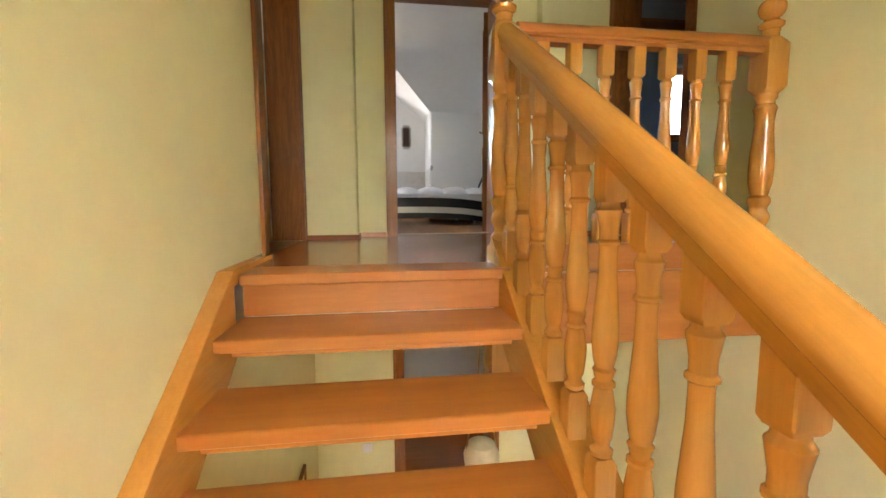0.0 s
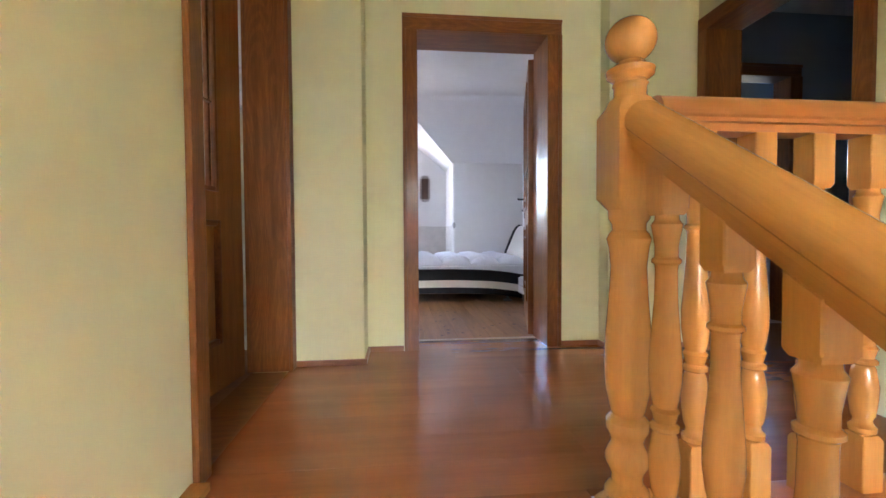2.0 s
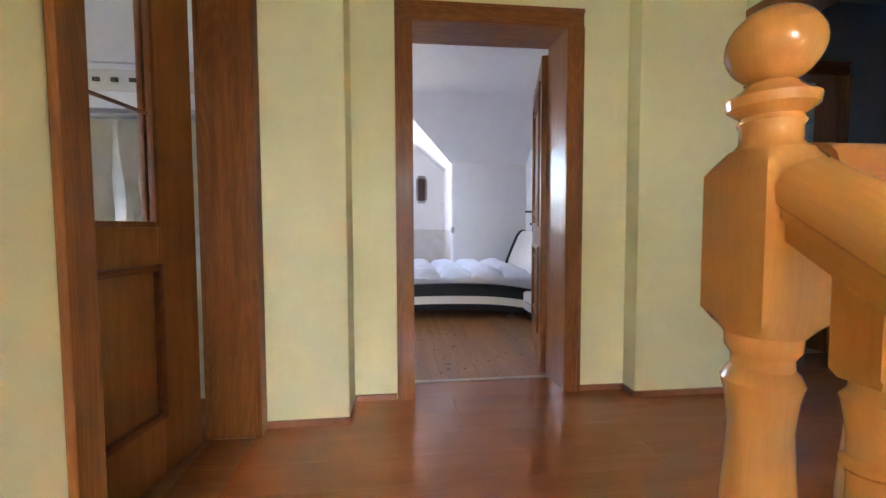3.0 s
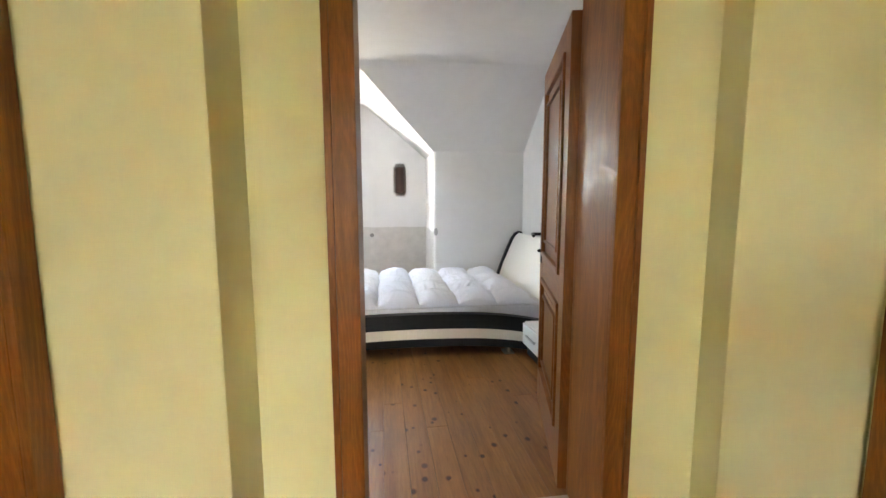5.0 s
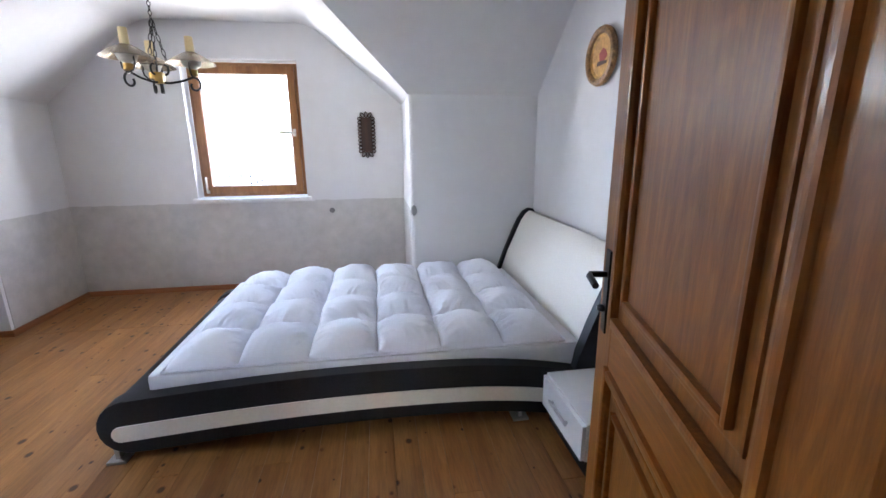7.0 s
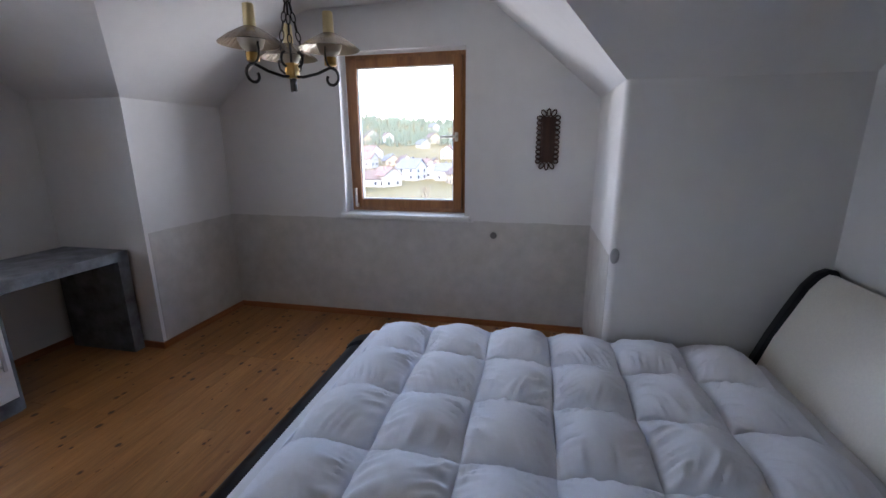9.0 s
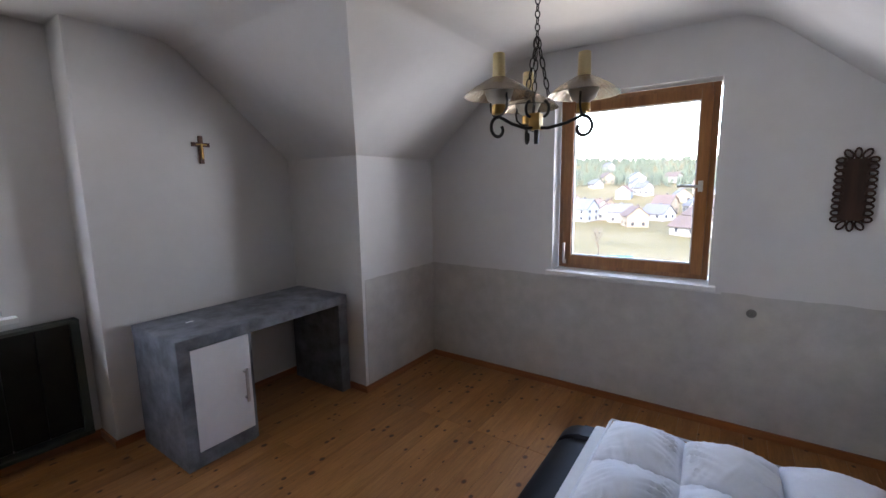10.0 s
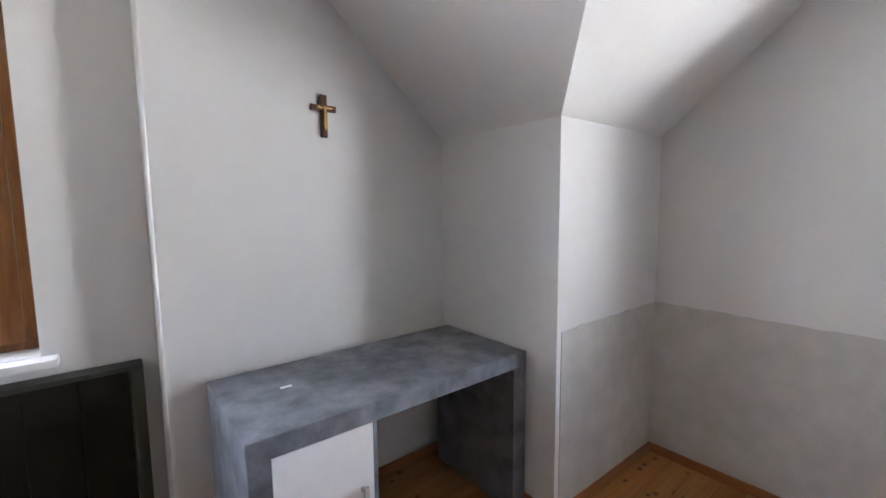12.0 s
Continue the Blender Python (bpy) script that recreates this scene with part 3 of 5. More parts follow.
def panel_leaf(name, label, at, turn, width, glazed):
    """A panelled oak leaf, hinge at local x = 0, leaf along +x, thickness towards +y."""
    d = thing(name, label, "door", at=at, turn=turn)
    h, t = 1.97, 0.042
    st, lock0, lock1 = 0.125, 0.79, 0.94
    s0_ = 0.23 if glazed else st
    leaf = OAK_LEAF if glazed else OAK
    part("stile", box(0, s0_, 0, t, 0.01, h, 0.004), leaf, d)
    part("stile", box(width - st, width, 0, t, 0.01, h, 0.004), leaf, d)
    for nm, a, b in (("bottom_rail", 0.01, 0.24), ("lock_rail", lock0, lock1), ("top_rail", h - 0.125, h)):
        part(nm, box(s0_, width - st, 0.0005, t - 0.0005, a, b, 0.003), leaf if glazed else OAK_X, d)
    lower = part("lower_panel", box(s0_, width - st, 0.012, t - 0.012, 0.24, lock0) if glazed else box(s0_ + 0.05, width - st - 0.05, 0.006, t - 0.006, 0.29, lock0 - 0.05, 0.006, box(s0_, width - st, 0.012, t - 0.012, 0.24, lock0)), leaf, d)
    for s0, s1 in ((-0.012, 0.012), (t - 0.012, t + 0.012)):
        part("moulding", ring(s0_ - 0.012, width - st + 0.012, 0.228, lock0 + 0.012, 0.028, s0, s1), OAK_X, lower)
        if glazed:
            continue
        part("moulding", ring(s0_ + 0.075, width - st - 0.075, 0.315, lock0 - 0.075, 0.014, s0 + 0.004, s1 - 0.004), OAK_X, lower)
    if glazed:
        pane = part("pane", box(s0_, width - st, t / 2 - 0.003, t / 2 + 0.003, lock1, h - 0.125), GLASS, d, "clear door glass")
        part("glazing_bar", box(s0_, width - st, 0.008, t - 0.008, 1.335, 1.341, 0.003), OAK_X, pane)
        for s0, s1 in ((-0.008, 0.014), (t - 0.014, t + 0.008)):
            part("moulding", ring(s0_ - 0.008, width - st + 0.008, lock1 - 0.008, h - 0.117, 0.022, s0, s1), OAK, pane)
    else:
        upper = part("upper_panel", box(s0_ + 0.05, width - st - 0.05, 0.006, t - 0.006, lock1 + 0.05, h - 0.175, 0.006, box(s0_, width - st, 0.012, t - 0.012, lock1, h - 0.125)), leaf, d)
        for s0, s1 in ((-0.012, 0.012), (t - 0.012, t + 0.012)):
            part("moulding", ring(s0_ - 0.012, width - st + 0.012, lock1 - 0.012, h - 0.113, 0.028, s0, s1), OAK, upper)
            part("moulding", ring(s0_ + 0.075, width - st - 0.075, lock1 + 0.075, h - 0.2, 0.014, s0 + 0.004, s1 - 0.004), OAK, upper)
    lever_handle(d, width - 0.06, t, 1.0, 1, -0.09)
    lever_handle(d, width - 0.06, 0, 1.0, -1, -0.09)
    for z in (0.25, 1.1, 1.75):
        part("hinge", lathe([(0.003, z - 0.04), (0.006, z - 0.036), (0.006, z + 0.036), (0.003, z + 0.04)], 10, (-0.007, -0.007)), IRON, d, "dark iron hinge", True)
    return d


panel_leaf("bedroom_door", "open brown oak bedroom door with raised panels", (1.085, 4.10, 0), 75, 0.88, False)
panel_leaf("glazed_door", "half-open brown oak door with a glass pane", (LX - 0.25, 3.432, 0), -97, 0.95, True)

# ---------- stairs ----------
stair = thing("staircase", "varnished beech open-tread staircase against the yellow wall", "stairs")
STEPS = 14


def tread_bm(x0, x1, y_nose, depth, z):
    bm = box(x0, x1, y_nose, y_nose + depth, z - 0.045, z, 0.012, seg=3)
    return bm


for k in range(1, STEPS + 1):
    t = part("tread", tread_bm(-0.415, 0.620, EDGE_Y - GO * k, 0.30, -RISE * k), BEECH_X, stair)
    part("nosing", box(-0.36, 0.58, EDGE_Y - GO * k + 0.012, EDGE_Y - GO * k + 0.05, -RISE * k - 0.062, -RISE * k - 0.045, 0.006), BEECH_X, t)
part("riser", box(-0.41, 0.612, EDGE_Y + 0.045, EDGE_Y + 0.065, -RISE, -0.048), BEECH_X, stair, "closed beech riser under the landing")
for k in (2,):
    part("riser", box(-0.41, 0.612, EDGE_Y - GO + 0.22, EDGE_Y - GO + 0.24, -RISE - 0.10, -RISE - 0.045), BEECH_X, stair)


def string(x0, x1, top, low, y_end):
    """A sloping stair string; top(y) = z."""
    y_lo = EDGE_Y - GO * (STEPS + 0.6)
    f = lambda y, c: RISE / GO * (y - EDGE_Y) + c
    return prism([(y_lo, f(y_lo, low)), (y_end, f(y_end, low)), (y_end, f(y_end, top)), (y_lo, f(y_lo, top))], "x", x0, x1, 0.006)


part("wall_string", string(LX + 0.001, -0.41, 0.05, -0.27, 1.845), BEECH_Y, stair)
part("open_string", string(0.614, 0.748, -0.012, -0.31, 2.09), BEECH_Y, stair)
part("landing_nosing", box(LX + 0.06, 0.65, EDGE_Y, EDGE_Y + 0.21, -0.045, 0.0, 0.012, seg=3), BEECH_X, stair, "knotty beech edge board of the landing")
part("trim_board", prism([(1.846, -0.04), (2.405, -0.04), (2.405, 0.022), (1.846, 0.02)], "x", LX + 0.001, LX + 0.055, 0.004), BEECH_Y, stair)

# ---------- railings ----------
TURNED = [(0.021, 0.0), (0.030, 0.012), (0.031, 0.03), (0.022, 0.045), (0.021, 0.06), (0.027, 0.08), (0.032, 0.15), (0.033, 0.20), (0.026, 0.27), (0.022, 0.285), (0.030, 0.292), (0.030, 0.305), (0.022, 0.315),
          (0.027, 0.345), (0.030, 0.355), (0.024, 0.368), (0.029, 0.40), (0.034, 0.46), (0.034, 0.52), (0.029, 0.62), (0.024, 0.72), (0.0225, 0.82), (0.024, 0.838), (0.030, 0.846), (0.030, 0.856), (0.024, 0.864), (0.024, 0.90), (0.030, 0.955), (0.032, 0.97), (0.025, 0.985), (0.024, 1.0)]


def baluster_bm(total, foot, head, slope=0.0):
    """Square foot and head blocks with the turned shaft between them; slope: how foot and head are cut."""
    b = 0.029
    bm = bmesh.new()
    for z0, z1, s0, s1 in ((0, foot, slope, 0), (total - head, total, 0, slope)):
        ch = 0.014
        rings = []
        up = s1 == 0 and z0 == 0
        zs = [(z0, b, s0), (z1 - ch if up else z1, b, 0 if up else s1), (z1, 0.022, 0)] if up else [(z0, 0.022, 0), (z0 + ch, b, 0), (z1, b, s1)]
        for z, r, s in zs:
            rings.append([bm.verts.new((x * r, y * r, z + s * y * r)) for x, y in ((-1, -1), (1, -1), (1, 1), (-1, 1))])
        for p, q in zip(rings, rings[1:]):
            for k in range(4):
                bm.faces.new((p[k], p[(k + 1) % 4], q[(k + 1) % 4], q[k]))
        bm.faces.new(rings[0][::-1])
        bm.faces.new(rings[-1])
    es = [e for e in bm.edges if abs(e.verts[0].co.z - e.verts[1].co.z) > 0.03]
    bmesh.ops.bevel(bm, geom=es, offset=0.003, segments=1, affect="EDGES")
    ln = total - foot - head
    lathe([(r * 0.93, foot + z * ln) for r, z in smooth_profile(TURNED, 2)], 18, bm=bm)
    return bm


def newel_parts(low):
    b = 0.0545

    def block(z0, z1, c0, c1):
        """A square block whose corners are cut away at the ends, so that each face ends in an arch."""
        bm = bmesh.new()
        n, rows = 32, []
        for z, u in [(z0, c0), (z0 + 0.012, c0 * 0.55), (z0 + 0.03, 0), (z1 - 0.03, 0), (z1 - 0.012, c1 * 0.55), (z1, c1)]:
            row = []
            for k in range(n):
                a = 2 * math.pi * k / n
                cx, cy = math.cos(a), math.sin(a)
                m = b / max(abs(cx), abs(cy))
                r = m + (b * 0.86 - m) * u
                row.append(bm.verts.new((r * cx, r * cy, z)))
            rows.append(row)
        for p, q in zip(rows, rows[1:]):
            for k in range(n):
                bm.faces.new((p[k], p[(k + 1) % n], q[(k + 1) % n], q[k]))
        bm.faces.new(rows[0][::-1])
        bm.faces.new(rows[-1])
        return bm
    base = block(low, 0.158, 0, 0.9)
    head = block(0.842, 1.095, 0.95, 0.95)
    shaft = [(0.046, 0.155), (0.052, 0.165), (0.050, 0.178), (0.036, 0.195), (0.036, 0.215), (0.050, 0.245), (0.050, 0.262), (0.037, 0.29), (0.037, 0.30), (0.049, 0.325), (0.049, 0.345), (0.036, 0.36), (0.040, 0.372),
             (0.050, 0.42), (0.053, 0.48), (0.051, 0.55), (0.043, 0.65), (0.040, 0.71), (0.045, 0.755), (0.050, 0.775), (0.044, 0.788), (0.038, 0.795), (0.038, 0.81), (0.046, 0.822), (0.047, 0.845)]
    cap = smooth_profile([(0.046, 1.094), (0.037, 1.105), (0.036, 1.125), (0.040, 1.132), (0.036, 1.14), (0.052, 1.152), (0.054, 1.165), (0.036, 1.178), (0.030, 1.185)], 2)
    cap += [(0.057 * math.sin(a), 1.234 - 0.052 * math.cos(a)) for a in [0.45 + k * (math.pi - 0.47) / 14 for k in range(15)]]
    return base, head, lathe(smooth_profile(shaft, 2), 26), lathe(cap, 26)


RAIL_X, RAIL_Y = 0.667, 2.10
slope = RISE / GO
rail_slope = 0.63                # the handrail runs a little flatter than the steps
under = lambda y: 0.423 + rail_slope * (y - 1.268)
on_string = lambda y: slope * (y - EDGE_Y) - 0.012


def rail_outline(w, h):
    """Moulded handrail section: flat underside, ogee sides, round top."""
    s = [(-w * 0.62, 0), (-w * 0.64, h * 0.22), (-w * 0.82, h * 0.25), (-w * 0.82, h * 0.36), (-w * 0.97, h * 0.42), (-w, h * 0.52), (-w * 0.99, h * 0.64), (-w * 0.91, h * 0.78), (-w * 0.75, h * 0.89), (-w * 0.52, h * 0.96), (-w * 0.26, h * 0.99), (0, h)]
    return s + [(-x, z) for x, z in s[-2::-1]]


def sweep(section, a, b, side):
    """Section (across, up) swept straight from a to b; up stays vertical."""
    bm = bmesh.new()
    a, b, side = Vector(a), Vector(b), Vector(side)
    up = Vector((0, 0, 1))
    ra = [bm.verts.new(a + side * x + up * z) for x, z in section]
    rb = [bm.verts.new(b + side * x + up * z) for x, z in section]
    n = len(section)
    for k in range(n):
        bm.faces.new((ra[k], ra[(k + 1) % n], rb[(k + 1) % n], rb[k]))
    bm.faces.new(ra[::-1])
    bm.faces.new(rb)
    return bm


rail = thing("stair_railing", "varnished beech stair railing with turned balusters", "railing")
tilt = math.atan(rail_slope)
hr = part("handrail", sweep(rail_outline(0.043, 0.115 * math.cos(tilt)), (0, -3.7 / math.cos(tilt), 0), (0, 0.02, 0), (1, 0, 0)), BEECH_Y, rail, smooth=True)
hr.matrix_world = pose(RAIL_X, 2.06, under(2.06), math.degrees(tilt))
def newel_post(parent, x, y, low):
    """Square blocks, turned shaft and ball finial."""
    base, head, shaft, cap = newel_parts(low)
    post = part("newel_post", shaft, BEECH, parent, "turned beech newel post with a ball top", True)
    post.location = (x, y, -0.06)
    for nm, bm in (("base_block", base), ("head_block", head), ("ball_finial", cap)):
        part(nm, bm, BEECH, post, "", True)


newel_post(rail, RAIL_X, RAIL_Y, -0.45)
first = None
for k in range(22):
    y = 1.958 - 0.158 * k
    if first is None:
        first = part("baluster", baluster_bm(under(0) - on_string(0) + 0.006, 0.125, 0.105, rail_slope), BEECH, rail, "", True)
        ob = first
    else:
        ob = first.copy()
        scene.collection.objects.link(ob)
    ob.location = (RAIL_X, y, on_string(y) - 0.002)
    ob.scale.z = (under(y) - on_string(y) + 0.006) / (under(0) - on_string(0) + 0.006)

gal = thing("landing_railing", "varnished beech railing along the landing's edge", "railing")
part("handrail", sweep(rail_outline(0.048, 0.083), (0.72, RAIL_Y, 0.963), (RX - 0.095, RAIL_Y, 0.963), (0, 1, 0)), BEECH_X, gal, smooth=True)
part("bottom_kerb", box(0.722, RX - 0.001, RAIL_Y - 0.062, RAIL_Y + 0.05, -0.013, 0.08, 0.008), BEECH_X, gal)
part("kerb_base", box(0.722, RX - 0.001, RAIL_Y - 0.03, RAIL_Y + 0.03, -0.05, -0.013), BEECH_X, gal)
part("fascia", box(0.705, RX - 0.001, RAIL_Y - 0.075, RAIL_Y - 0.035, -0.384, -0.05, 0.006), BEECH_X, gal, "wide beech fascia board of the landing's edge")
newel_post(gal, RX - 0.06, RAIL_Y, -0.33)
first = None
for k in range(7):
    if first is None:
        first = part("baluster", baluster_bm(0.885, 0.14, 0.13), BEECH, gal, "", True)
        ob = first
    else:
        ob = first.copy()
        scene.collection.objects.link(ob)
    ob.location = (0.838 + 0.152 * k, RAIL_Y, 0.079)


# ---------- side rooms seen through the openings ----------
BATH_X = LX - 0.19
structure("floor_bath", box(-3.0, BATH_X, 1.2, 3.95, -0.1, -0.004), SKIRT_X, "dark floor of the bathroom", "floor")
structure("threshold_bath", box(BATH_X, LX, 2.487, 3.473, -0.1, -0.001), OAK_X, "brown threshold of the glazed door", "floor")
structure("ceiling_bath", box(-3.0, BATH_X, 1.2, 3.95, 2.5, 2.6), CEILING, "white bathroom ceiling", "ceiling")
TILE = plaster("white_wall_tiles", (0.76, 0.77, 0.78), (0.74, 0.75, 0.77), 0.25, 0.05, 0.02)
structure("wall_bath_north", box(-3.0, BATH_X, 3.95, 4.05, 0, 2.5), TILE, "white tiled bathroom wall", "wall")
structure("wall_bath_south", box(-3.0, BATH_X, 1.1, 1.2, 0, 2.5), TILE, "white tiled bathroom wall", "wall")
wall_x("wall_bath_west", -3.2, -3.0, 1.1, 4.05, 0, 2.6, [(2.1, 3.0, 1.0, 1.95)], TILE, "white tiled bathroom wall with a window")
window("window_4", "x", -3.1, 2.11, 2.99, 1.005, 1.94, "bathroom window", 1)
cab = thing("wall_cabinet", "white wall cabinet with a framed door and control strip", "cabinet", at=(-1.22, 4.02, 0), turn=-90)
part("body", box(0.08, 0.25, -0.5, 0.5, 1.5, 2.3, 0.01), GLOSS_WHITE, cab)
part("door", box(0.25, 0.27, -0.49, 0.49, 1.71, 2.28, 0.006), GLOSS_WHITE, cab)
strip = part("control_strip", box(0.25, 0.262, -0.49, 0.49, 1.58, 1.68, 0.004), PALE_METAL, cab)
for k in range(6):
    part("knob", box(0.262, 0.272, -0.2 + 0.08 * k, -0.17 + 0.08 * k, 1.62, 1.64, 0.003), IRON, strip, "dark control knob")
cur = thing("shower_curtain", "crumpled pale shower curtain", "curtain", at=(-1.22, 3.70, 0), turn=-90)
bm = bmesh.new()
cols = []
for i in range(49):
    y = -0.5 + 1.0 * i / 48
    cols.append([bm.verts.new((0.035 * math.sin(i * 0.9) + 0.012 * math.sin(i * 2.3 + j * 0.6), y + 0.012 * math.sin(j * 0.8 + i), 0.15 + 1.28 * j / 16)) for j in range(17)])
for a, b in zip(cols, cols[1:]):
    for j in range(16):
        bm.faces.new((a[j], b[j], b[j + 1], a[j + 1]))
part("cloth", bm, plain("curtain_vinyl", (0.62, 0.63, 0.58), 0.35, vary=0.12, scale=12), cur, smooth=True)
part("rod", tube([(0, -0.52, 1.45), (0, 0.52, 1.45)], 0.012), STEEL, cur)

DX = RX + 0.19
# the unlit rooms' dimness and bluish cast are put into this wall colour
DARK = plaster("dimmed_blue_grey_wall", (0.30, 0.34, 0.40), (0.26, 0.30, 0.36))
structure("floor_dark_room", box(RX + 0.012, 5.2, 1.0, 4.3, -0.1, -0.004), LANDING, "brown floor of the dark room", "floor")
structure("ceiling_dark_room", box(DX, 5.2, 1.0, 5.74, 2.5, 2.6), CEILING, "ceiling of the dark room", "ceiling")
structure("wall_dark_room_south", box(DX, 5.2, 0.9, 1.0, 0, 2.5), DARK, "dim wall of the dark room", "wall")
# this opening and its window are added out of view to brighten the room
wall_x("wall_dark_room_east", 5.1, 5.3, 1.0, 5.55, 0, 2.5, [(1.3, 1.8, 1.2, 1.9)], DARK, "dim wall of the dark room with an added window opening")
window("added_window_7", "x", 5.2, 1.31, 1.79, 1.205, 1.89, "brown timber window added out of view to brighten the dark room", -1)
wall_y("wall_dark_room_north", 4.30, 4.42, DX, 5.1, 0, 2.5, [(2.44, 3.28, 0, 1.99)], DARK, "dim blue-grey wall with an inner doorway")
doorway_y("door_frame_inner", 4.30, 4.42, 2.46, 3.26, 1.985, "dark brown door frame in the dim room")
structure("floor_far_room", box(2.03, 5.2, 4.3, 5.74, -0.1, -0.004), SKIRT_Y, "dark floor of the far room", "floor")
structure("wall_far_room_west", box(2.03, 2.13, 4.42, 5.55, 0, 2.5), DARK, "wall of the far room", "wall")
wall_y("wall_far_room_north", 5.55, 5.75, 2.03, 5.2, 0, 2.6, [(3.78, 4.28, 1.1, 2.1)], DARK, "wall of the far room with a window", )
window("window_5", "y", 5.63, 3.79, 4.27, 1.105, 2.09, "window of the far room", -1)

# ---------- skirtings ----------


def skirt(name, x0, x1, y0, y1, along, top=0.05, mat=None):
    structure(name, box(x0, x1, y0, y1, 0.0, top, 0.003), mat or (SKIRT_X if along == "x" else SKIRT_Y), "low brown wooden skirting board", "baseboard")


T = 0.014
skirt("baseboard_column_left", LX + 0.02, -0.074 + T, 3.56 - T, 3.56, "x", 0.032)
skirt("baseboard_column_left_side", -0.074, -0.074 + T, 3.56, RECESS, "y", 0.032)
skirt("baseboard_recess_left", -0.074 + T, DOOR_L - 0.095, RECESS - T, RECESS, "x", 0.032)
skirt("baseboard_recess_right", DOOR_R + 0.095, 1.438 - T, RECESS - T, RECESS, "x", 0.032)
skirt("baseboard_column_right_side", 1.438 - T, 1.438, 3.70, RECESS, "y", 0.032)
skirt("baseboard_column_right", 1.438 - T, RX - 0.02, 3.70 - T, 3.70, "x", 0.032)
skirt("baseboard_dormer", DORM_L + T, DORM_R - T, DORM_Y - T - 0.004, DORM_Y - 0.004, "x")
skirt("baseboard_cheek_left", DORM_L + 0.004, DORM_L + 0.004 + T, KNEE_Y, DORM_Y - 0.004, "y")
skirt("baseboard_cheek_right", DORM_R - 0.004 - T, DORM_R - 0.004, KNEE_Y, DORM_Y - 0.004, "y")
skirt("baseboard_knee_left", WX, DORM_L + 0.02, KNEE_Y - T, KNEE_Y, "x")
skirt("baseboard_knee_right", DORM_R - 0.02, EX, KNEE_Y - T, KNEE_Y, "x")
skirt("baseboard_gable", WX, WX + T, NICHE_Y - T, KNEE_Y - T, "y")
skirt("baseboard_gable_return", NICHE_X, WX, NICHE_Y - T, NICHE_Y, "x")
skirt("baseboard_niche", NICHE_X, NICHE_X + T, BED_Y, NICHE_Y - T, "y")
skirt("baseboard_head", EX - T, EX, BED_Y, KNEE_Y - T, "y")
skirt("baseboard_south", NICHE_X + T, DOOR_L - 0.1, BED_Y, BED_Y + T, "x")
structure("threshold_bedroom", box(DOOR_L, DOOR_R, BED_Y - 0.035, BED_Y + 0.005, -0.02, 0.004, 0.002), plain("pale_threshold_strip", (0.50, 0.40, 0.30), 0.4), "pale threshold strip between the floors", "trim")


# ---------- bed ----------
BY0, BY1 = 5.49, 7.005
bed = thing("upholstered_bed", "black and cream leather bed with a curved frame", "bed", room=ROOM)


def arch(x):
    """Rise of the curved side rail along the bed."""
    return 0.075 * math.sin(math.pi * (x + 0.95) / 2.75) if x > -0.95 else 0.0


def band(z0, z1, x0, x1, round_foot, n=26):
    """Outline of a strip that follows the arch, with a round end at the foot."""
    xs = [x0 + (x1 - x0) * k / n for k in range(n + 1)]
    top = [(x, z1 + arch(x) - 0.06 * max(0, (x - 0.9) / 0.7) ** 2) for x in xs]
    low = [(x, z0 + arch(x) - 0.06 * max(0, (x - 0.9) / 0.7) ** 2) for x in xs[::-1]]
    if round_foot:
        zc, r = (top[0][1] + low[-1][1]) / 2, (top[0][1] - low[-1][1]) / 2
        low += [(x0 - r * math.sin(a), zc - r * math.cos(a)) for a in [math.pi * k / 10 for k in range(1, 10)]]
    return top + low


for y0, y1, face in ((BY0, BY0 + 0.10, BY0), (BY1 - 0.10, BY1, BY1)):
    r = part("side_rail", prism(band(0.018, 0.272, -0.575, 1.62, True), "y", y0, y1, 0.018), BLACK, bed, smooth=True)
    ya, yb = (face - 0.006, face + 0.004) if face == BY0 else (face - 0.004, face + 0.006)
    part("inlay", prism(band(0.083, 0.158, -0.605, 1.44, True), "y", ya, yb, 0.003), CREAM, r, "cream leather inlay strip")
fo = [(-0.40, 0.30), (-0.50, 0.285)] + [(-0.58 - 0.135 * math.sin(a), 0.147 + 0.128 * math.cos(a)) for a in [math.pi * k / 12 for k in range(13)]] + [(-0.48, 0.03), (-0.46, 0.21), (-0.40, 0.23)]
part("foot_rail", prism(fo, "y", BY0 + 0.10, BY1 - 0.10), BLACK, bed, smooth=True)
part("platform", box(-0.45, 1.55, BY0 + 0.10, BY1 - 0.10, 0.14, 0.225), BLACK, bed)
for x in (-0.66, 1.2):
    for y in (BY0 + 0.05, BY1 - 0.09):
        part("leg", box(x - 0.03, x + 0.05, y - 0.05, y + 0.05, 0.0, 0.012, 0.003, box(x, x + 0.02, y - 0.03, y + 0.03, 0.01, 0.12 if x > 0 else 0.07)), STEEL, bed, "chrome foot plate")
hb = [(1.50, 0.20), (1.53, 0.34), (1.58, 0.50), (1.64, 0.64), (1.69, 0.757), (1.725, 0.814), (1.755, 0.838), (1.785, 0.832), (1.805, 0.80), (1.81, 0.70), (1.80, 0.50), (1.79, 0.20)]
part("headboard", prism(hb, "y", BY0 + 0.06, BY1 - 0.03, 0.012), CREAM, bed, "cream leather headboard", True)
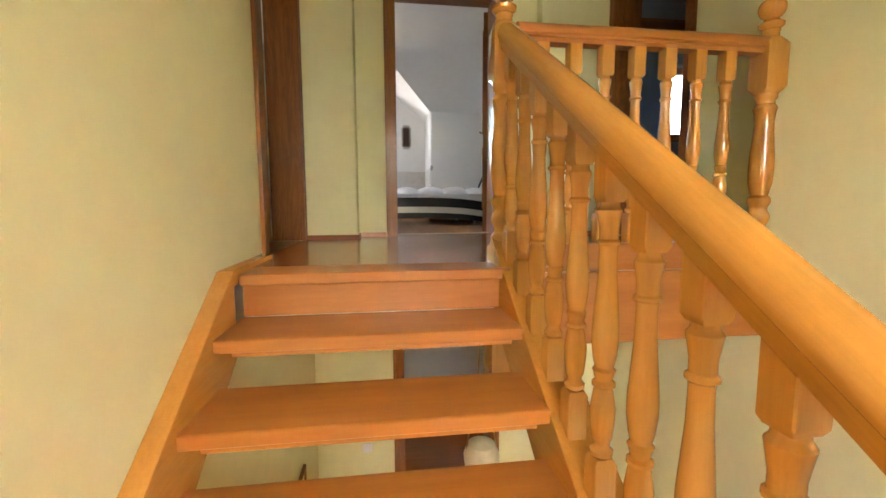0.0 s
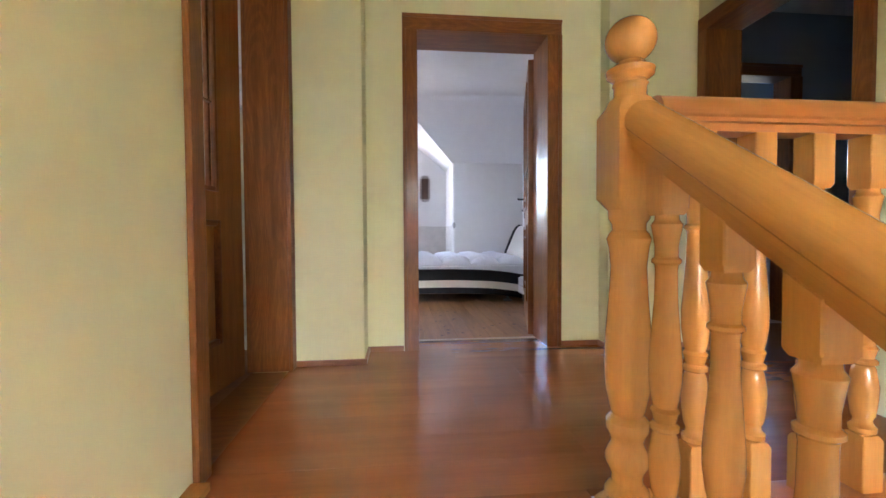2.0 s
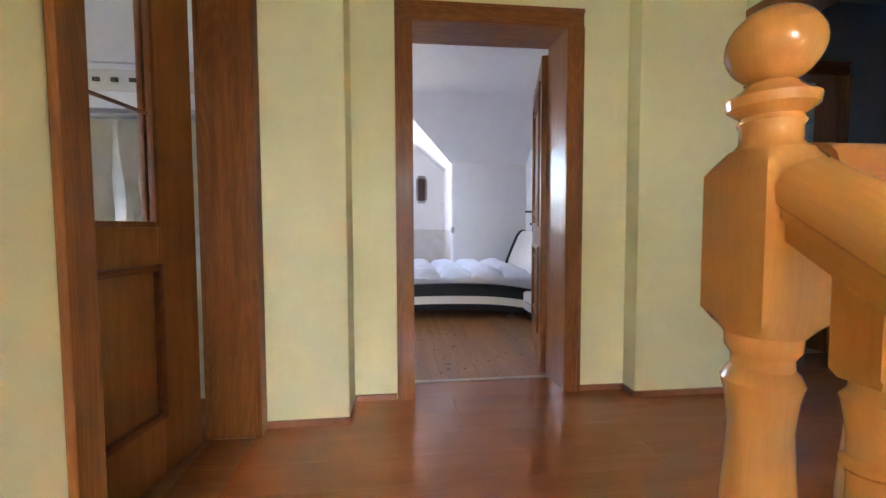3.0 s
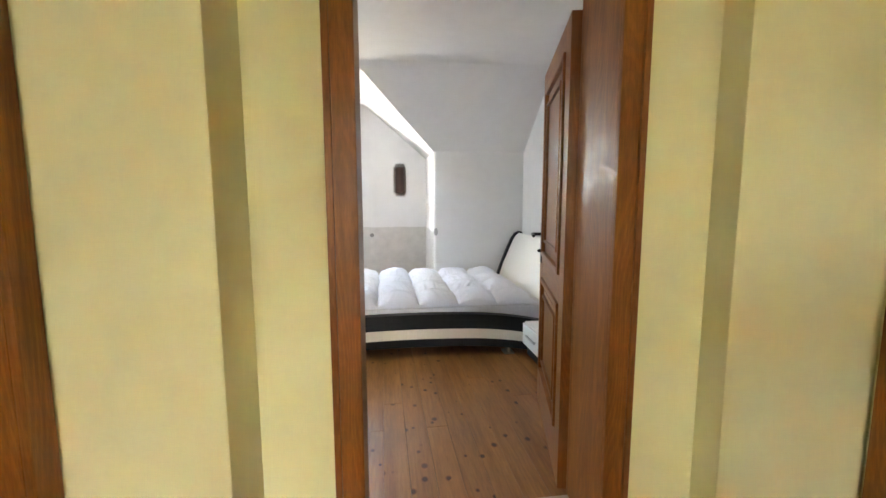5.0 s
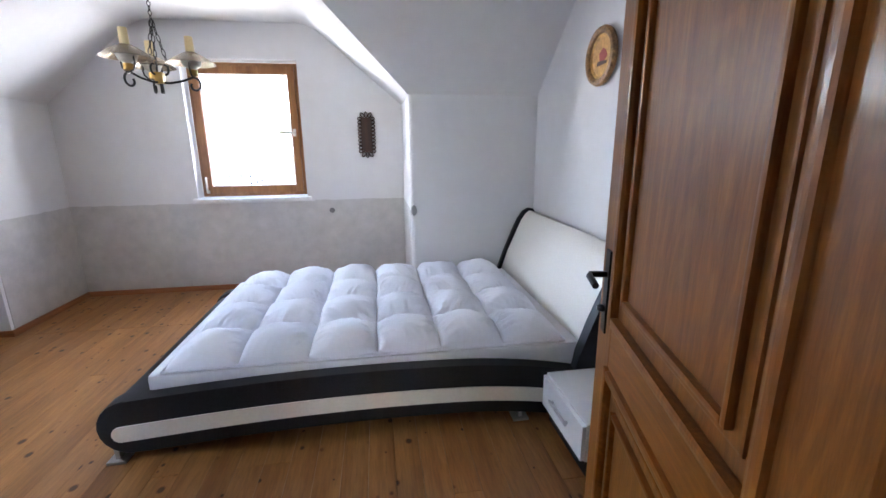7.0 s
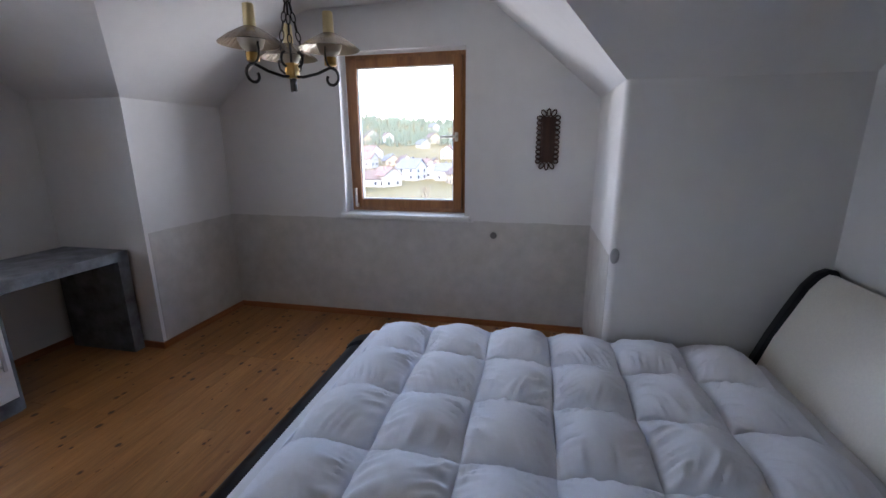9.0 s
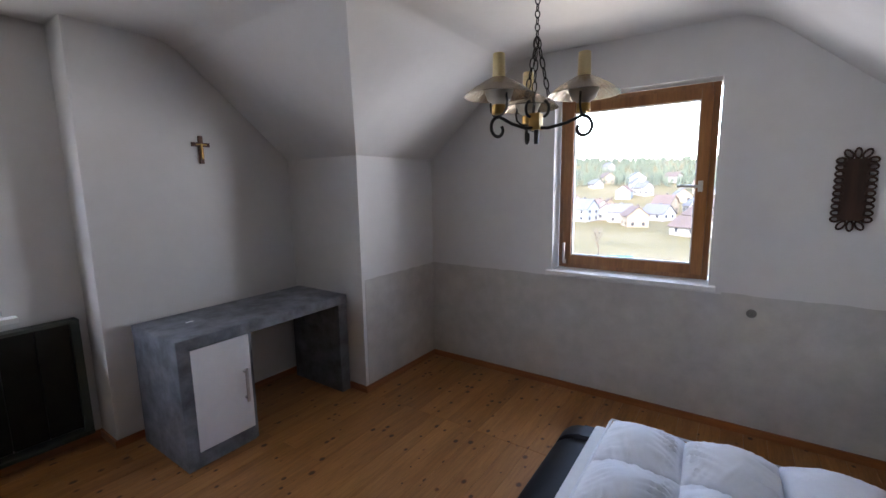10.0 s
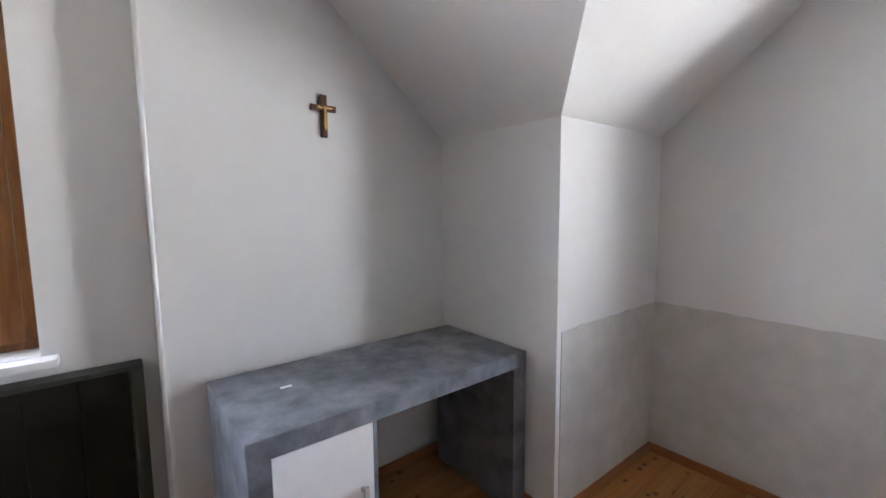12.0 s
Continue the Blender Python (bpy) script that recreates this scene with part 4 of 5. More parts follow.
hs = [(1.46, 0.17), (1.50, 0.34), (1.555, 0.50), (1.615, 0.65), (1.665, 0.772), (1.71, 0.835), (1.755, 0.858), (1.795, 0.85), (1.822, 0.81), (1.825, 0.70), (1.82, 0.40), (1.81, 0.17)]
for y0, y1 in ((BY0 - 0.005, BY0 + 0.06), (BY1 - 0.03, BY1 + 0.01)):
    s = part("headboard_band", prism(hs, "y", y0, y1, 0.015), BLACK, bed, "black leather headboard edge", True)
    sl = [(1.60, 0.20), (1.66, 0.46), (1.715, 0.62), (1.735, 0.665), (1.755, 0.67), (1.765, 0.64), (1.745, 0.45), (1.71, 0.20)]
    part("inlay", prism(sl, "y", y0 - 0.004, y0 + 0.003), CREAM, s, "cream leather inlay") if y0 < 6 else None
mat_ob = thing("mattress", "white sheeted mattress lying in the bed", "mattress", room=ROOM)
part("core", box(-0.505, 1.535, BY0 + 0.07, BY1 - 0.085, 0.226, 0.378, 0.03, seg=4), SHEET, mat_ob, smooth=True)


def duvet():
    """Box-quilted down duvet: six by four puffed cells with pinched seams, creases and a sagging edge."""
    nx, ny, m = 6, 4, 40
    x0, x1, y0, y1 = -0.445, 1.455, BY0 + 0.09, BY1 - 0.03
    bm = bmesh.new()
    W, H = nx * m, ny * m
    top, low = [], []
    for i in range(W + 1):
        rt, rl = [], []
        for j in range(H + 1):
            u, v = i / m, j / m
            fu, fv = abs(math.sin(math.pi * u)), abs(math.sin(math.pi * v))
            ci, cj = min(int(u), nx - 1), min(int(v), ny - 1)
            seed = noise.noise(Vector((ci * 3.7 + 0.3, cj * 5.1 + 0.7, 2.0)))
            puff = (fu ** 0.44) * (fv ** 0.5) * (0.09 + 0.018 * seed) - 0.016
            # creases run away from the seams
            sx = (abs(noise.noise(Vector((u * 1.3, v * 10.0 + 2.6 * math.sin(2.1 * u + 1.3 * cj), 5.0)))) - 0.25) * (1 - fu) * min(1, 3 * fu)
            sy = (abs(noise.noise(Vector((u * 10.0 + 3.0 * math.sin(2.3 * v + 1.7 * ci), v * 1.3, 9.0)))) - 0.25) * (1 - fv) * min(1, 3 * fv)
            gen = noise.noise(Vector((u * 2.6, v * 2.6, 1.0))) * 0.008 + noise.noise(Vector((u * 6, v * 6, 3.0))) * 0.004
            crease = ((0.055 * sx + 0.038 * sy) * min(1, fu + fv) + gen) * min(1.0, max(0.15, min(u, nx - u, v, ny - v) / 0.3))
            wx = 0.012 * noise.noise(Vector((u * 0.9, v * 0.9, 7.0)))
            wy = 0.014 * noise.noise(Vector((u * 0.9, v * 0.9, 17.0)))
            edge = min(u, nx - u, v, ny - v)
            x = x0 + (x1 - x0) * u / nx + wx
            y = y0 + (y1 - y0) * v / ny + wy
            # scalloped outline
            if v < 0.02:
                y += 0.018 * (1 - fu) - 0.01
            if v > ny - 0.02:
                y -= 0.018 * (1 - fu) - 0.01
            if u < 0.02:
                x += 0.018 * (1 - fv)
            if u > nx - 0.02:
                x -= 0.03 * (1 - fv) - 0.02
            lift = 0.012 * math.sin(math.pi * u / nx)
            base = 0.408 + lift - 0.014 * max(0, 1 - edge / 0.35)
            rt.append(bm.verts.new((x, y, base + puff + crease)))
            rl.append(bm.verts.new((x, y, base - 0.012 - (0.012 if edge > 0 else 0))))
        top.append(rt)
        low.append(rl)
    for i in range(W):
        for j in range(H):
            bm.faces.new((top[i][j], top[i + 1][j], top[i + 1][j + 1], top[i][j + 1]))
            bm.faces.new((low[i][j], low[i][j + 1], low[i + 1][j + 1], low[i + 1][j]))
    for i in range(W):
        bm.faces.new((low[i][0], low[i + 1][0], top[i + 1][0], top[i][0]))
        bm.faces.new((low[i + 1][H], low[i][H], top[i][H], top[i + 1][H]))
    for j in range(H):
        bm.faces.new((low[0][j + 1], low[0][j], top[0][j], top[0][j + 1]))
        bm.faces.new((low[W][j], low[W][j + 1], top[W][j + 1], top[W][j]))
    return bm


dv = thing("duvet", "white box-quilted down duvet spread over the bed", "duvet", room=ROOM)
dob = part("cover", duvet(), LINEN, dv, smooth=True)
for p in dob.data.polygons:
    p.use_smooth = True
edge = [(-0.445 + 1.90 * k / 40, BY0 + 0.083, 0.386) for k in range(41)] + [(1.457, BY0 + 0.09 + 1.38 * k / 24, 0.386) for k in range(25)] + [(1.455 - 1.90 * k / 40, BY1 - 0.022, 0.386) for k in range(41)] + [(-0.447, BY1 - 0.04 - 1.38 * k / 24, 0.386) for k in range(25)]
part("piping", tube(edge, 0.006, 6, True), LINEN, dv, "white corded duvet edge", True)

# ---------- night stand ----------
ns = thing("nightstand", "white lacquered nightstand on a black base beside the bed", "nightstand", room=ROOM)
part("base", box(1.35, 1.83, 5.08, 5.475, 0.0, 0.09, 0.004), BLACK, ns, "black plinth")
part("body", box(1.33, 1.84, 5.07, 5.483, 0.09, 0.265, 0.004), GLOSS_WHITE, ns)
dr = part("drawer", box(1.312, 1.33, 5.073, 5.48, 0.095, 0.255, 0.003), GLOSS_WHITE, ns)
part("handle", box(1.292, 1.302, 5.19, 5.37, 0.175, 0.19, 0.003, box(1.30, 1.313, 5.20, 5.21, 0.177, 0.188, bm=box(1.30, 1.313, 5.35, 5.36, 0.177, 0.188))), STEEL, dr, "brushed metal bar handle")

# ---------- desk ----------
dk = thing("desk", "grey concrete-look desk with a white cabinet door", "desk", room=ROOM)
part("top", box(-2.895, -2.345, 5.885, 7.055, 0.672, 0.738, 0.004), CONCRETE, dk)
part("cabinet_side", box(-2.895, -2.347, 5.887, 5.953, 0.0, 0.671, 0.003), CONCRETE, dk)
part("cabinet_side", box(-2.895, -2.36, 6.283, 6.303, 0.0, 0.671, 0.002), CONCRETE, dk)
part("cabinet_base", box(-2.895, -2.349, 5.954, 6.282, 0.0, 0.082, 0.003), CONCRETE, dk)
part("cabinet_back", box(-2.895, -2.88, 5.954, 6.282, 0.083, 0.671), CONCRETE, dk)
door = part("door", box(-2.368, -2.350, 5.955, 6.281, 0.086, 0.668, 0.002), GLOSS_WHITE, dk, "white lacquered cabinet door")
part("handle", box(-2.325, -2.314, 6.228, 6.244, 0.27, 0.475, 0.003, box(-2.35, -2.32, 6.231, 6.241, 0.285, 0.297, bm=box(-2.35, -2.32, 6.231, 6.241, 0.448, 0.46))), STEEL, door, "brushed metal bar handle")
part("end_panel", box(-2.895, -2.347, 6.975, 7.053, 0.0, 0.671, 0.003), CONCRETE, dk)
part("apron", box(-2.90, -2.88, 6.304, 6.974, 0.60, 0.671), CONCRETE, dk)
scrap = thing("paper_scrap", "small white scrap of paper on the desk", "paper", room=ROOM)
part("sheet", box(-2.66, -2.645, 6.08, 6.12, 0.7385, 0.741, 0.0005), GLOSS_WHITE, scrap)

# ---------- radiator ----------
RAD = plain("dark_brown_radiator_paint", (0.010, 0.009, 0.007), 0.7, vary=0.25, scale=8, spec=0.2)
RADF = plain("dark_green_grey_trim", (0.030, 0.036, 0.028), 0.45, vary=0.1)
rd = thing("panel_radiator", "dark brown panel radiator under the gable window", "radiator", room=ROOM)
for k in range(9):
    part("panel", box(NICHE_X0 + 0.002, NICHE_X0 + 0.075, 5.665 - 0.15 * (k + 1) + 0.0015, 5.665 - 0.15 * k - 0.0015, 0.13, 0.765, 0.004), RAD, rd)
part("top_cover", box(NICHE_X0 + 0.002, NICHE_X0 + 0.085, 4.30, 5.71, 0.766, 0.785, 0.004), RADF, rd, "dark green metal top cover")
part("side_cover", box(NICHE_X0 + 0.002, NICHE_X0 + 0.08, 5.667, 5.71, 0.10, 0.765, 0.004), RADF, rd, "grey metal side cover")
part("bottom_rail", box(NICHE_X0 + 0.002, NICHE_X0 + 0.09, 4.30, 5.71, 0.075, 0.099, 0.006), RADF, rd, "green-grey bottom rail")

# ---------- wall decorations ----------
OAK_DARK = wood("dark_cross_wood", (0.05, 0.014, 0.006), (0.075, 0.022, 0.009), (0.10, 0.03, 0.012), "z", 0.4)
cx = thing("crucifix", "small dark wooden crucifix on the gable wall", "crucifix", room=ROOM)
part("cross", box(WX0 + 0.001, WX0 + 0.016, 6.396, 6.424, 1.685, 1.865, 0.003, box(WX0 + 0.001, WX0 + 0.0155, 6.352, 6.466, 1.795, 1.822, 0.003)), OAK_DARK, cx)
part("figure", box(WX0 + 0.016, WX0 + 0.026, 6.404, 6.416, 1.715, 1.815, 0.004, box(WX0 + 0.016, WX0 + 0.024, 6.375, 6.445, 1.805, 1.813, 0.003)), BRASS, cx, "plain brass relief")
WICKER = wood("dark_rattan", (0.030, 0.014, 0.008), (0.05, 0.022, 0.012), (0.075, 0.034, 0.018), "z", 0.8)
orn = thing("rattan_wall_ornament", "dark brown looped rattan ornament on the dormer wall", "ornament", at=(0.465, DORM_Y0, 1.462), room=ROOM)
orn.scale.x *= 0.84
part("board", box(-0.062, 0.062, -0.014, -0.001, -0.158, 0.158, 0.006), WICKER, orn)


def loop(cx0, cz0, ang, a=0.022, b=0.013):
    pts = []
    for k in range(12):
        t = 2 * math.pi * k / 12
        px, pz = a * math.cos(t), b * math.sin(t)
        pts.append((cx0 + px * math.cos(ang) - pz * math.sin(ang), -0.012, cz0 + px * math.sin(ang) + pz * math.cos(ang)))
    return tube(pts, 0.0056, 6, True)


for k in range(10):
    z = -0.15 + 0.30 * k / 9
    part("loop", loop(-0.072, z, math.pi), WICKER, orn, smooth=True)
    part("loop", loop(0.072, z, 0), WICKER, orn, smooth=True)
for s in (1, -1):
    for ang in (-0.75, 0, 0.75):
        part("loop", loop(0.055 * math.sin(ang) * 1.1, s * (0.172 + 0.012 * math.cos(ang)), s * math.pi / 2 - s * ang, 0.026, 0.015), WICKER, orn, smooth=True)
PLATE = plain("ochre_glazed_ceramic", (0.50, 0.28, 0.08), 0.35, vary=0.35, scale=30)
pl = thing("wall_plate", "ochre ceramic wall plate with a painted red motif", "plate", at=(EX0, 6.07, 1.83), room=ROOM)
pl.matrix_world = ROOM @ pose(EX0, 6.07, 1.83, 0, -90, 0)
part("dish", lathe([(0.02, 0.004), (0.09, 0.004), (0.10, 0.012), (0.11, 0.016), (0.15, 0.028), (0.155, 0.034), (0.15, 0.038), (0.112, 0.026), (0.105, 0.018), (0.02, 0.014)], 36), PLATE, pl, smooth=True)
part("rim", tube([(0.137 * math.cos(2 * math.pi * k / 40), 0.137 * math.sin(2 * math.pi * k / 40), 0.026) for k in range(40)], 0.021, 8, True), plain("carved_rim", (0.24, 0.125, 0.042), 0.5, vary=0.55, scale=45), pl, "brown carved wooden rim", True)
part("motif", prism([(0.0, -0.05), (0.03, -0.03), (0.045, 0.0), (0.02, 0.04), (-0.02, 0.03), (-0.03, -0.01)], "z", 0.014, 0.0165), plain("red_glaze", (0.32, 0.05, 0.04), 0.35), pl, "red painted blob")
part("motif", prism([(-0.04, -0.045), (-0.025, -0.05), (-0.02, 0.05), (-0.045, 0.06)], "z", 0.014, 0.0168), plain("dark_glaze", (0.06, 0.03, 0.02), 0.35), pl, "dark painted stroke")
for nm, at, rot in (("heater_socket", (0.095, DORM_Y0 - 0.004, 0.75), 0),):
    so = thing(nm, "round grey wall socket below the window", "socket", at=at, room=ROOM)
    bm = lathe([(0.024, 0.0), (0.026, 0.004), (0.022, 0.012), (0.010, 0.013), (0.009, 0.006)], 20)
    bmesh.ops.rotate(bm, verts=bm.verts, matrix=Matrix.Rotation(radians(90), 3, "X"))
    part("cover", bm, plain("grey_plastic", (0.17, 0.165, 0.16), 0.5), so, smooth=True)
sw = thing("light_switch", "oval pale switch on the knee wall's edge", "switch", at=(0.825, KNEE_Y0, 0.852), room=ROOM)
bm = lathe([(0.03, 0.0), (0.032, 0.005), (0.026, 0.014), (0.008, 0.016)], 20)
bmesh.ops.rotate(bm, verts=bm.verts, matrix=Matrix.Rotation(radians(90), 3, "X"))
bmesh.ops.scale(bm, vec=(0.75, 1, 1.35), verts=bm.verts)
part("cover", bm, plain("pale_grey_plastic", (0.30, 0.30, 0.30), 0.5), sw, smooth=True)

# ---------- chandelier ----------
CH = (-0.708, 6.617)
ch = thing("chandelier", "black wrought-iron chandelier with three amber glass shades", "lamp", at=(CH[0], CH[1], 0), room=ROOM)
AMBER = glass("smoky_ribbed_glass", (0.50, 0.40, 0.29), 0.2)
FROST = plain("frosted_glass_globe", (0.42, 0.38, 0.31), 0.35, vary=0.06)
CANDLE = plain("yellowed_candle_sleeve", (0.72, 0.58, 0.30), 0.5, vary=0.1)
part("canopy", lathe([(0.045, CEIL0 - 0.001), (0.045, CEIL0 - 0.015), (0.02, CEIL0 - 0.045), (0.006, CEIL0 - 0.05)], 20), IRON, ch, smooth=True)


def link_bm(p, q, w, turned):
    """One chain link between two points."""
    p, q = Vector(p), Vector(q)
    d = (q - p).normalized()
    s = d.orthogonal().normalized()
    if turned:
        s = d.cross(s)
    c, hl = (p + q) / 2, (q - p).length / 2
    return tube([c + d * hl * math.cos(2 * math.pi * k / 12) * 1.12 + s * w * math.sin(2 * math.pi * k / 12) for k in range(12)], 0.0026, 6, True)


def chain(name, p, q, n):
    p, q = Vector(p), Vector(q)
    host = part(name, link_bm(p, p.lerp(q, 1 / n), 0.009, False), IRON, ch, smooth=True)
    for k in range(1, n):
        part("chain_link", link_bm(p.lerp(q, k / n), p.lerp(q, (k + 1) / n), 0.009, k % 2), IRON, host, smooth=True)


HUB = 1.76
chain("chain", (0, 0, CEIL0 - 0.05), (0, 0, 2.08), 12)
part("hub", box(-0.022, 0.022, -0.022, 0.022, HUB - 0.03, HUB + 0.035, 0.004), BRASS, ch, "brass hub block")
part("tail_scroll", box(-0.004, 0.012, -0.009, 0.009, HUB - 0.085, HUB - 0.02, 0.003), IRON, ch)
for k in range(3):
    ang = radians(3.5 + 120 * k)
    c, s = math.cos(ang), math.sin(ang)
    P = lambda r, z: (r * c, r * s, z)
    R = 0.183
    arm = part("arm", tube([P(0.0, HUB - 0.02), P(0.05, HUB - 0.025), P(0.12, HUB - 0.012), P(R, HUB + 0.012)], 0.0065, 8), IRON, ch, smooth=True)
    sc = [P(R - 0.01 + (0.042 - 0.0016 * q) * math.sin(0.33 * q) + 0.01, HUB - 0.034 + (0.044 - 0.0016 * q) * math.cos(0.33 * q)) for q in range(17)]
    part("scroll", tube(sc, 0.0068, 6), IRON, arm, smooth=True)
    up = [P(0.03 + 0.022 * math.sin(0.3 * q), HUB + 0.02 + 0.03 * (1 - math.cos(0.3 * q))) for q in range(11)]
    part("inner_scroll", tube(up, 0.006, 6), IRON, arm, smooth=True)
    for sgn in (-1, 1):
        cup = [(R * c - sgn * s * w, R * s + sgn * c * w, HUB + z) for w, z in ((0.0, 0.014), (0.03, 0.018), (0.048, 0.035), (0.052, 0.06), (0.046, 0.085), (0.05, 0.09))]
        part("cup_prong", tube(cup, 0.0045, 6), IRON, arm, smooth=True)
    part("socket", lathe([(0.012, HUB + 0.015), (0.026, HUB + 0.02), (0.026, HUB + 0.052), (0.02, HUB + 0.055)], 16, P(R, 0)[:2]), BRASS, arm, "brass lamp socket", True)
    part("globe", lathe(smooth_profile([(0.022, HUB + 0.054), (0.045, HUB + 0.075), (0.055, HUB + 0.105), (0.045, HUB + 0.135), (0.022, HUB + 0.15)], 3), 22, P(R, 0)[:2]), FROST, arm, "frosted glass body", True)
    shade = bmesh.new()
    prof = [(0.026, HUB + 0.152), (0.055, HUB + 0.137), (0.092, HUB + 0.115), (0.128, HUB + 0.088), (0.131, HUB + 0.084), (0.127, HUB + 0.085), (0.091, HUB + 0.111), (0.054, HUB + 0.133), (0.026, HUB + 0.148)]
    seg = 60
    rings = [[shade.verts.new((R * c + (r + (0.0015 if kk % 2 else -0.0015)) * math.cos(2 * math.pi * kk / seg), R * s + (r + (0.0015 if kk % 2 else -0.0015)) * math.sin(2 * math.pi * kk / seg), z)) for kk in range(seg)] for r, z in prof]
    for a, b in zip(rings, rings[1:] + [rings[0]]):
        for kk in range(seg):
            shade.faces.new((a[kk], a[(kk + 1) % seg], b[(kk + 1) % seg], b[kk]))
    part("shade", shade, AMBER, arm, "smoky ribbed glass shade")
    can = lathe([(0.023, HUB + 0.15), (0.024, HUB + 0.16), (0.022, HUB + 0.236), (0.019, HUB + 0.238)], 18, P(R, 0)[:2])
    part("candle", can, CANDLE, arm, "yellowed candle sleeve", True)
    chain("chain", (0.002 * c, 0.002 * s, 2.08), P(0.052, HUB + 0.085), 6)

# ---------- lower hall ----------
pend = thing("pendant_lamp", "glass and metal pendant lamp hanging on chains in the hall", "lamp", at=(0.80, 3.05, 0))
part("shade", lathe(smooth_profile([(0.03, -1.42), (0.10, -1.45), (0.13, -1.53), (0.12, -1.62), (0.09, -1.66)], 3), 24), plain("pale_glass_shade", (0.75, 0.68, 0.52), 0.3), pend, "pale glass shade", True)
part("finial", lathe(smooth_profile([(0.01, -1.66), (0.05, -1.70), (0.055, -1.76), (0.02, -1.81), (0.008, -1.83)], 3), 18), BRASS, pend, "brass bottom finial", True)
for s in (-1, 1):
    part("chain", tube([(s * 0.11, 0, -1.48), (s * 0.03, 0, -1.0), (0, 0, -0.31)], 0.005, 6), BRASS, pend, "brass chain")
fr = thing("picture_frame", "brown wooden framed mirror leaning in the hall", "mirror", at=(-0.25, 2.75, 0))
mx = part("frame", ring(-0.14, 0.14, -2.05, -1.55, 0.025, -0.012, 0.012), OAK, fr)
part("mirror_glass", box(-0.115, 0.115, -0.004, 0.004, -2.025, -1.575), plain("mirror_silver", (0.8, 0.8, 0.8), 0.03, 1.0, 0.0), mx, "silvered mirror glass")
fr.matrix_world = pose(LX + 0.02, 3.0, 0, 0, 0, 90)
hs_ = thing("hall_switch", "square white light switch on the hall wall", "switch", at=(-0.05, 3.80, -1.86))
part("plate", box(-0.04, 0.04, -0.01, 0.0, -0.04, 0.04, 0.004), GLOSS_WHITE, hs_)


# ---------- outside ----------
GROUND_Z = -15.0
rnd = random.Random(11)


def height(x, y):
    d = math.hypot(x, y)
    far = max(0.0, (d - 170) / 420)
    ridge = 49 + 14 * noise.noise(Vector((x / 210, y / 210, 0.3))) + 9 * math.sin(math.atan2(y, x) * 3.0 + 0.6)
    h = GROUND_Z + ridge * min(1.0, far) ** 1.35 + 1.2 * noise.noise(Vector((x / 45, y / 45, 4.0)))
    near = max(0.0, 1 - d / 26)
    return h + near * 10.0


def land():
    bm = bmesh.new()
    rings = [6, 12, 20, 30, 42, 56, 75, 100, 130, 165, 200, 240, 290, 340, 400, 460, 520, 590, 700, 1000, 2000, 4500]
    n = 96
    vs = []
    for r in rings:
        vs.append([bm.verts.new((r * math.cos(2 * math.pi * k / n), 4 + r * math.sin(2 * math.pi * k / n), (height(r * math.cos(2 * math.pi * k / n), r * math.sin(2 * math.pi * k / n)) if r < 900 else 20))) for k in range(n)])
    for a, b in zip(vs, vs[1:]):
        for k in range(n):
            bm.faces.new((a[k], a[(k + 1) % n], b[(k + 1) % n], b[k]))
    bm.faces.new(vs[0][::-1])
    return bm


m, n_, l_, b_ = material("winter_meadow", 0.95, spec=0.1)
big = noise_tex(n_, l_, coords(n_, l_), 0.018, 5, 0.6)
fine = noise_tex(n_, l_, coords(n_, l_), 0.6, 4, 0.6)
c_ = ramp(n_, l_, big, [(0.32, (0.052, 0.048, 0.021)), (0.46, (0.095, 0.076, 0.033)), (0.62, (0.118, 0.094, 0.048)), (0.75, (0.064, 0.058, 0.026))])
c_ = mixed(n_, l_, c_, ramp(n_, l_, fine, [(0.3, (0.7, 0.7, 0.7)), (0.7, (1.1, 1.1, 1.1))]), 1.0, "MULTIPLY")
l_.new(c_, b_.inputs["Base Color"])
structure("ground", land(), m, "dry winter meadow and hillside around the house", "ground", smooth=True)

WALLS = [plaster("far_render_%s" % k, c, tuple(q * 0.93 for q in c)) for k, c in (("cream", (0.20, 0.185, 0.16)), ("white", (0.24, 0.24, 0.235)), ("ochre", (0.20, 0.16, 0.11)))]
ROOFS = [plain("far_roof_%s" % k, c, 0.9, vary=0.2, scale=3, spec=0.05) for k, c in (("red", (0.105, 0.074, 0.062)), ("brown", (0.075, 0.058, 0.05)), ("slate", (0.08, 0.08, 0.084)))]
PANE_FAR = plain("far_window", (0.02, 0.025, 0.03), 0.15)


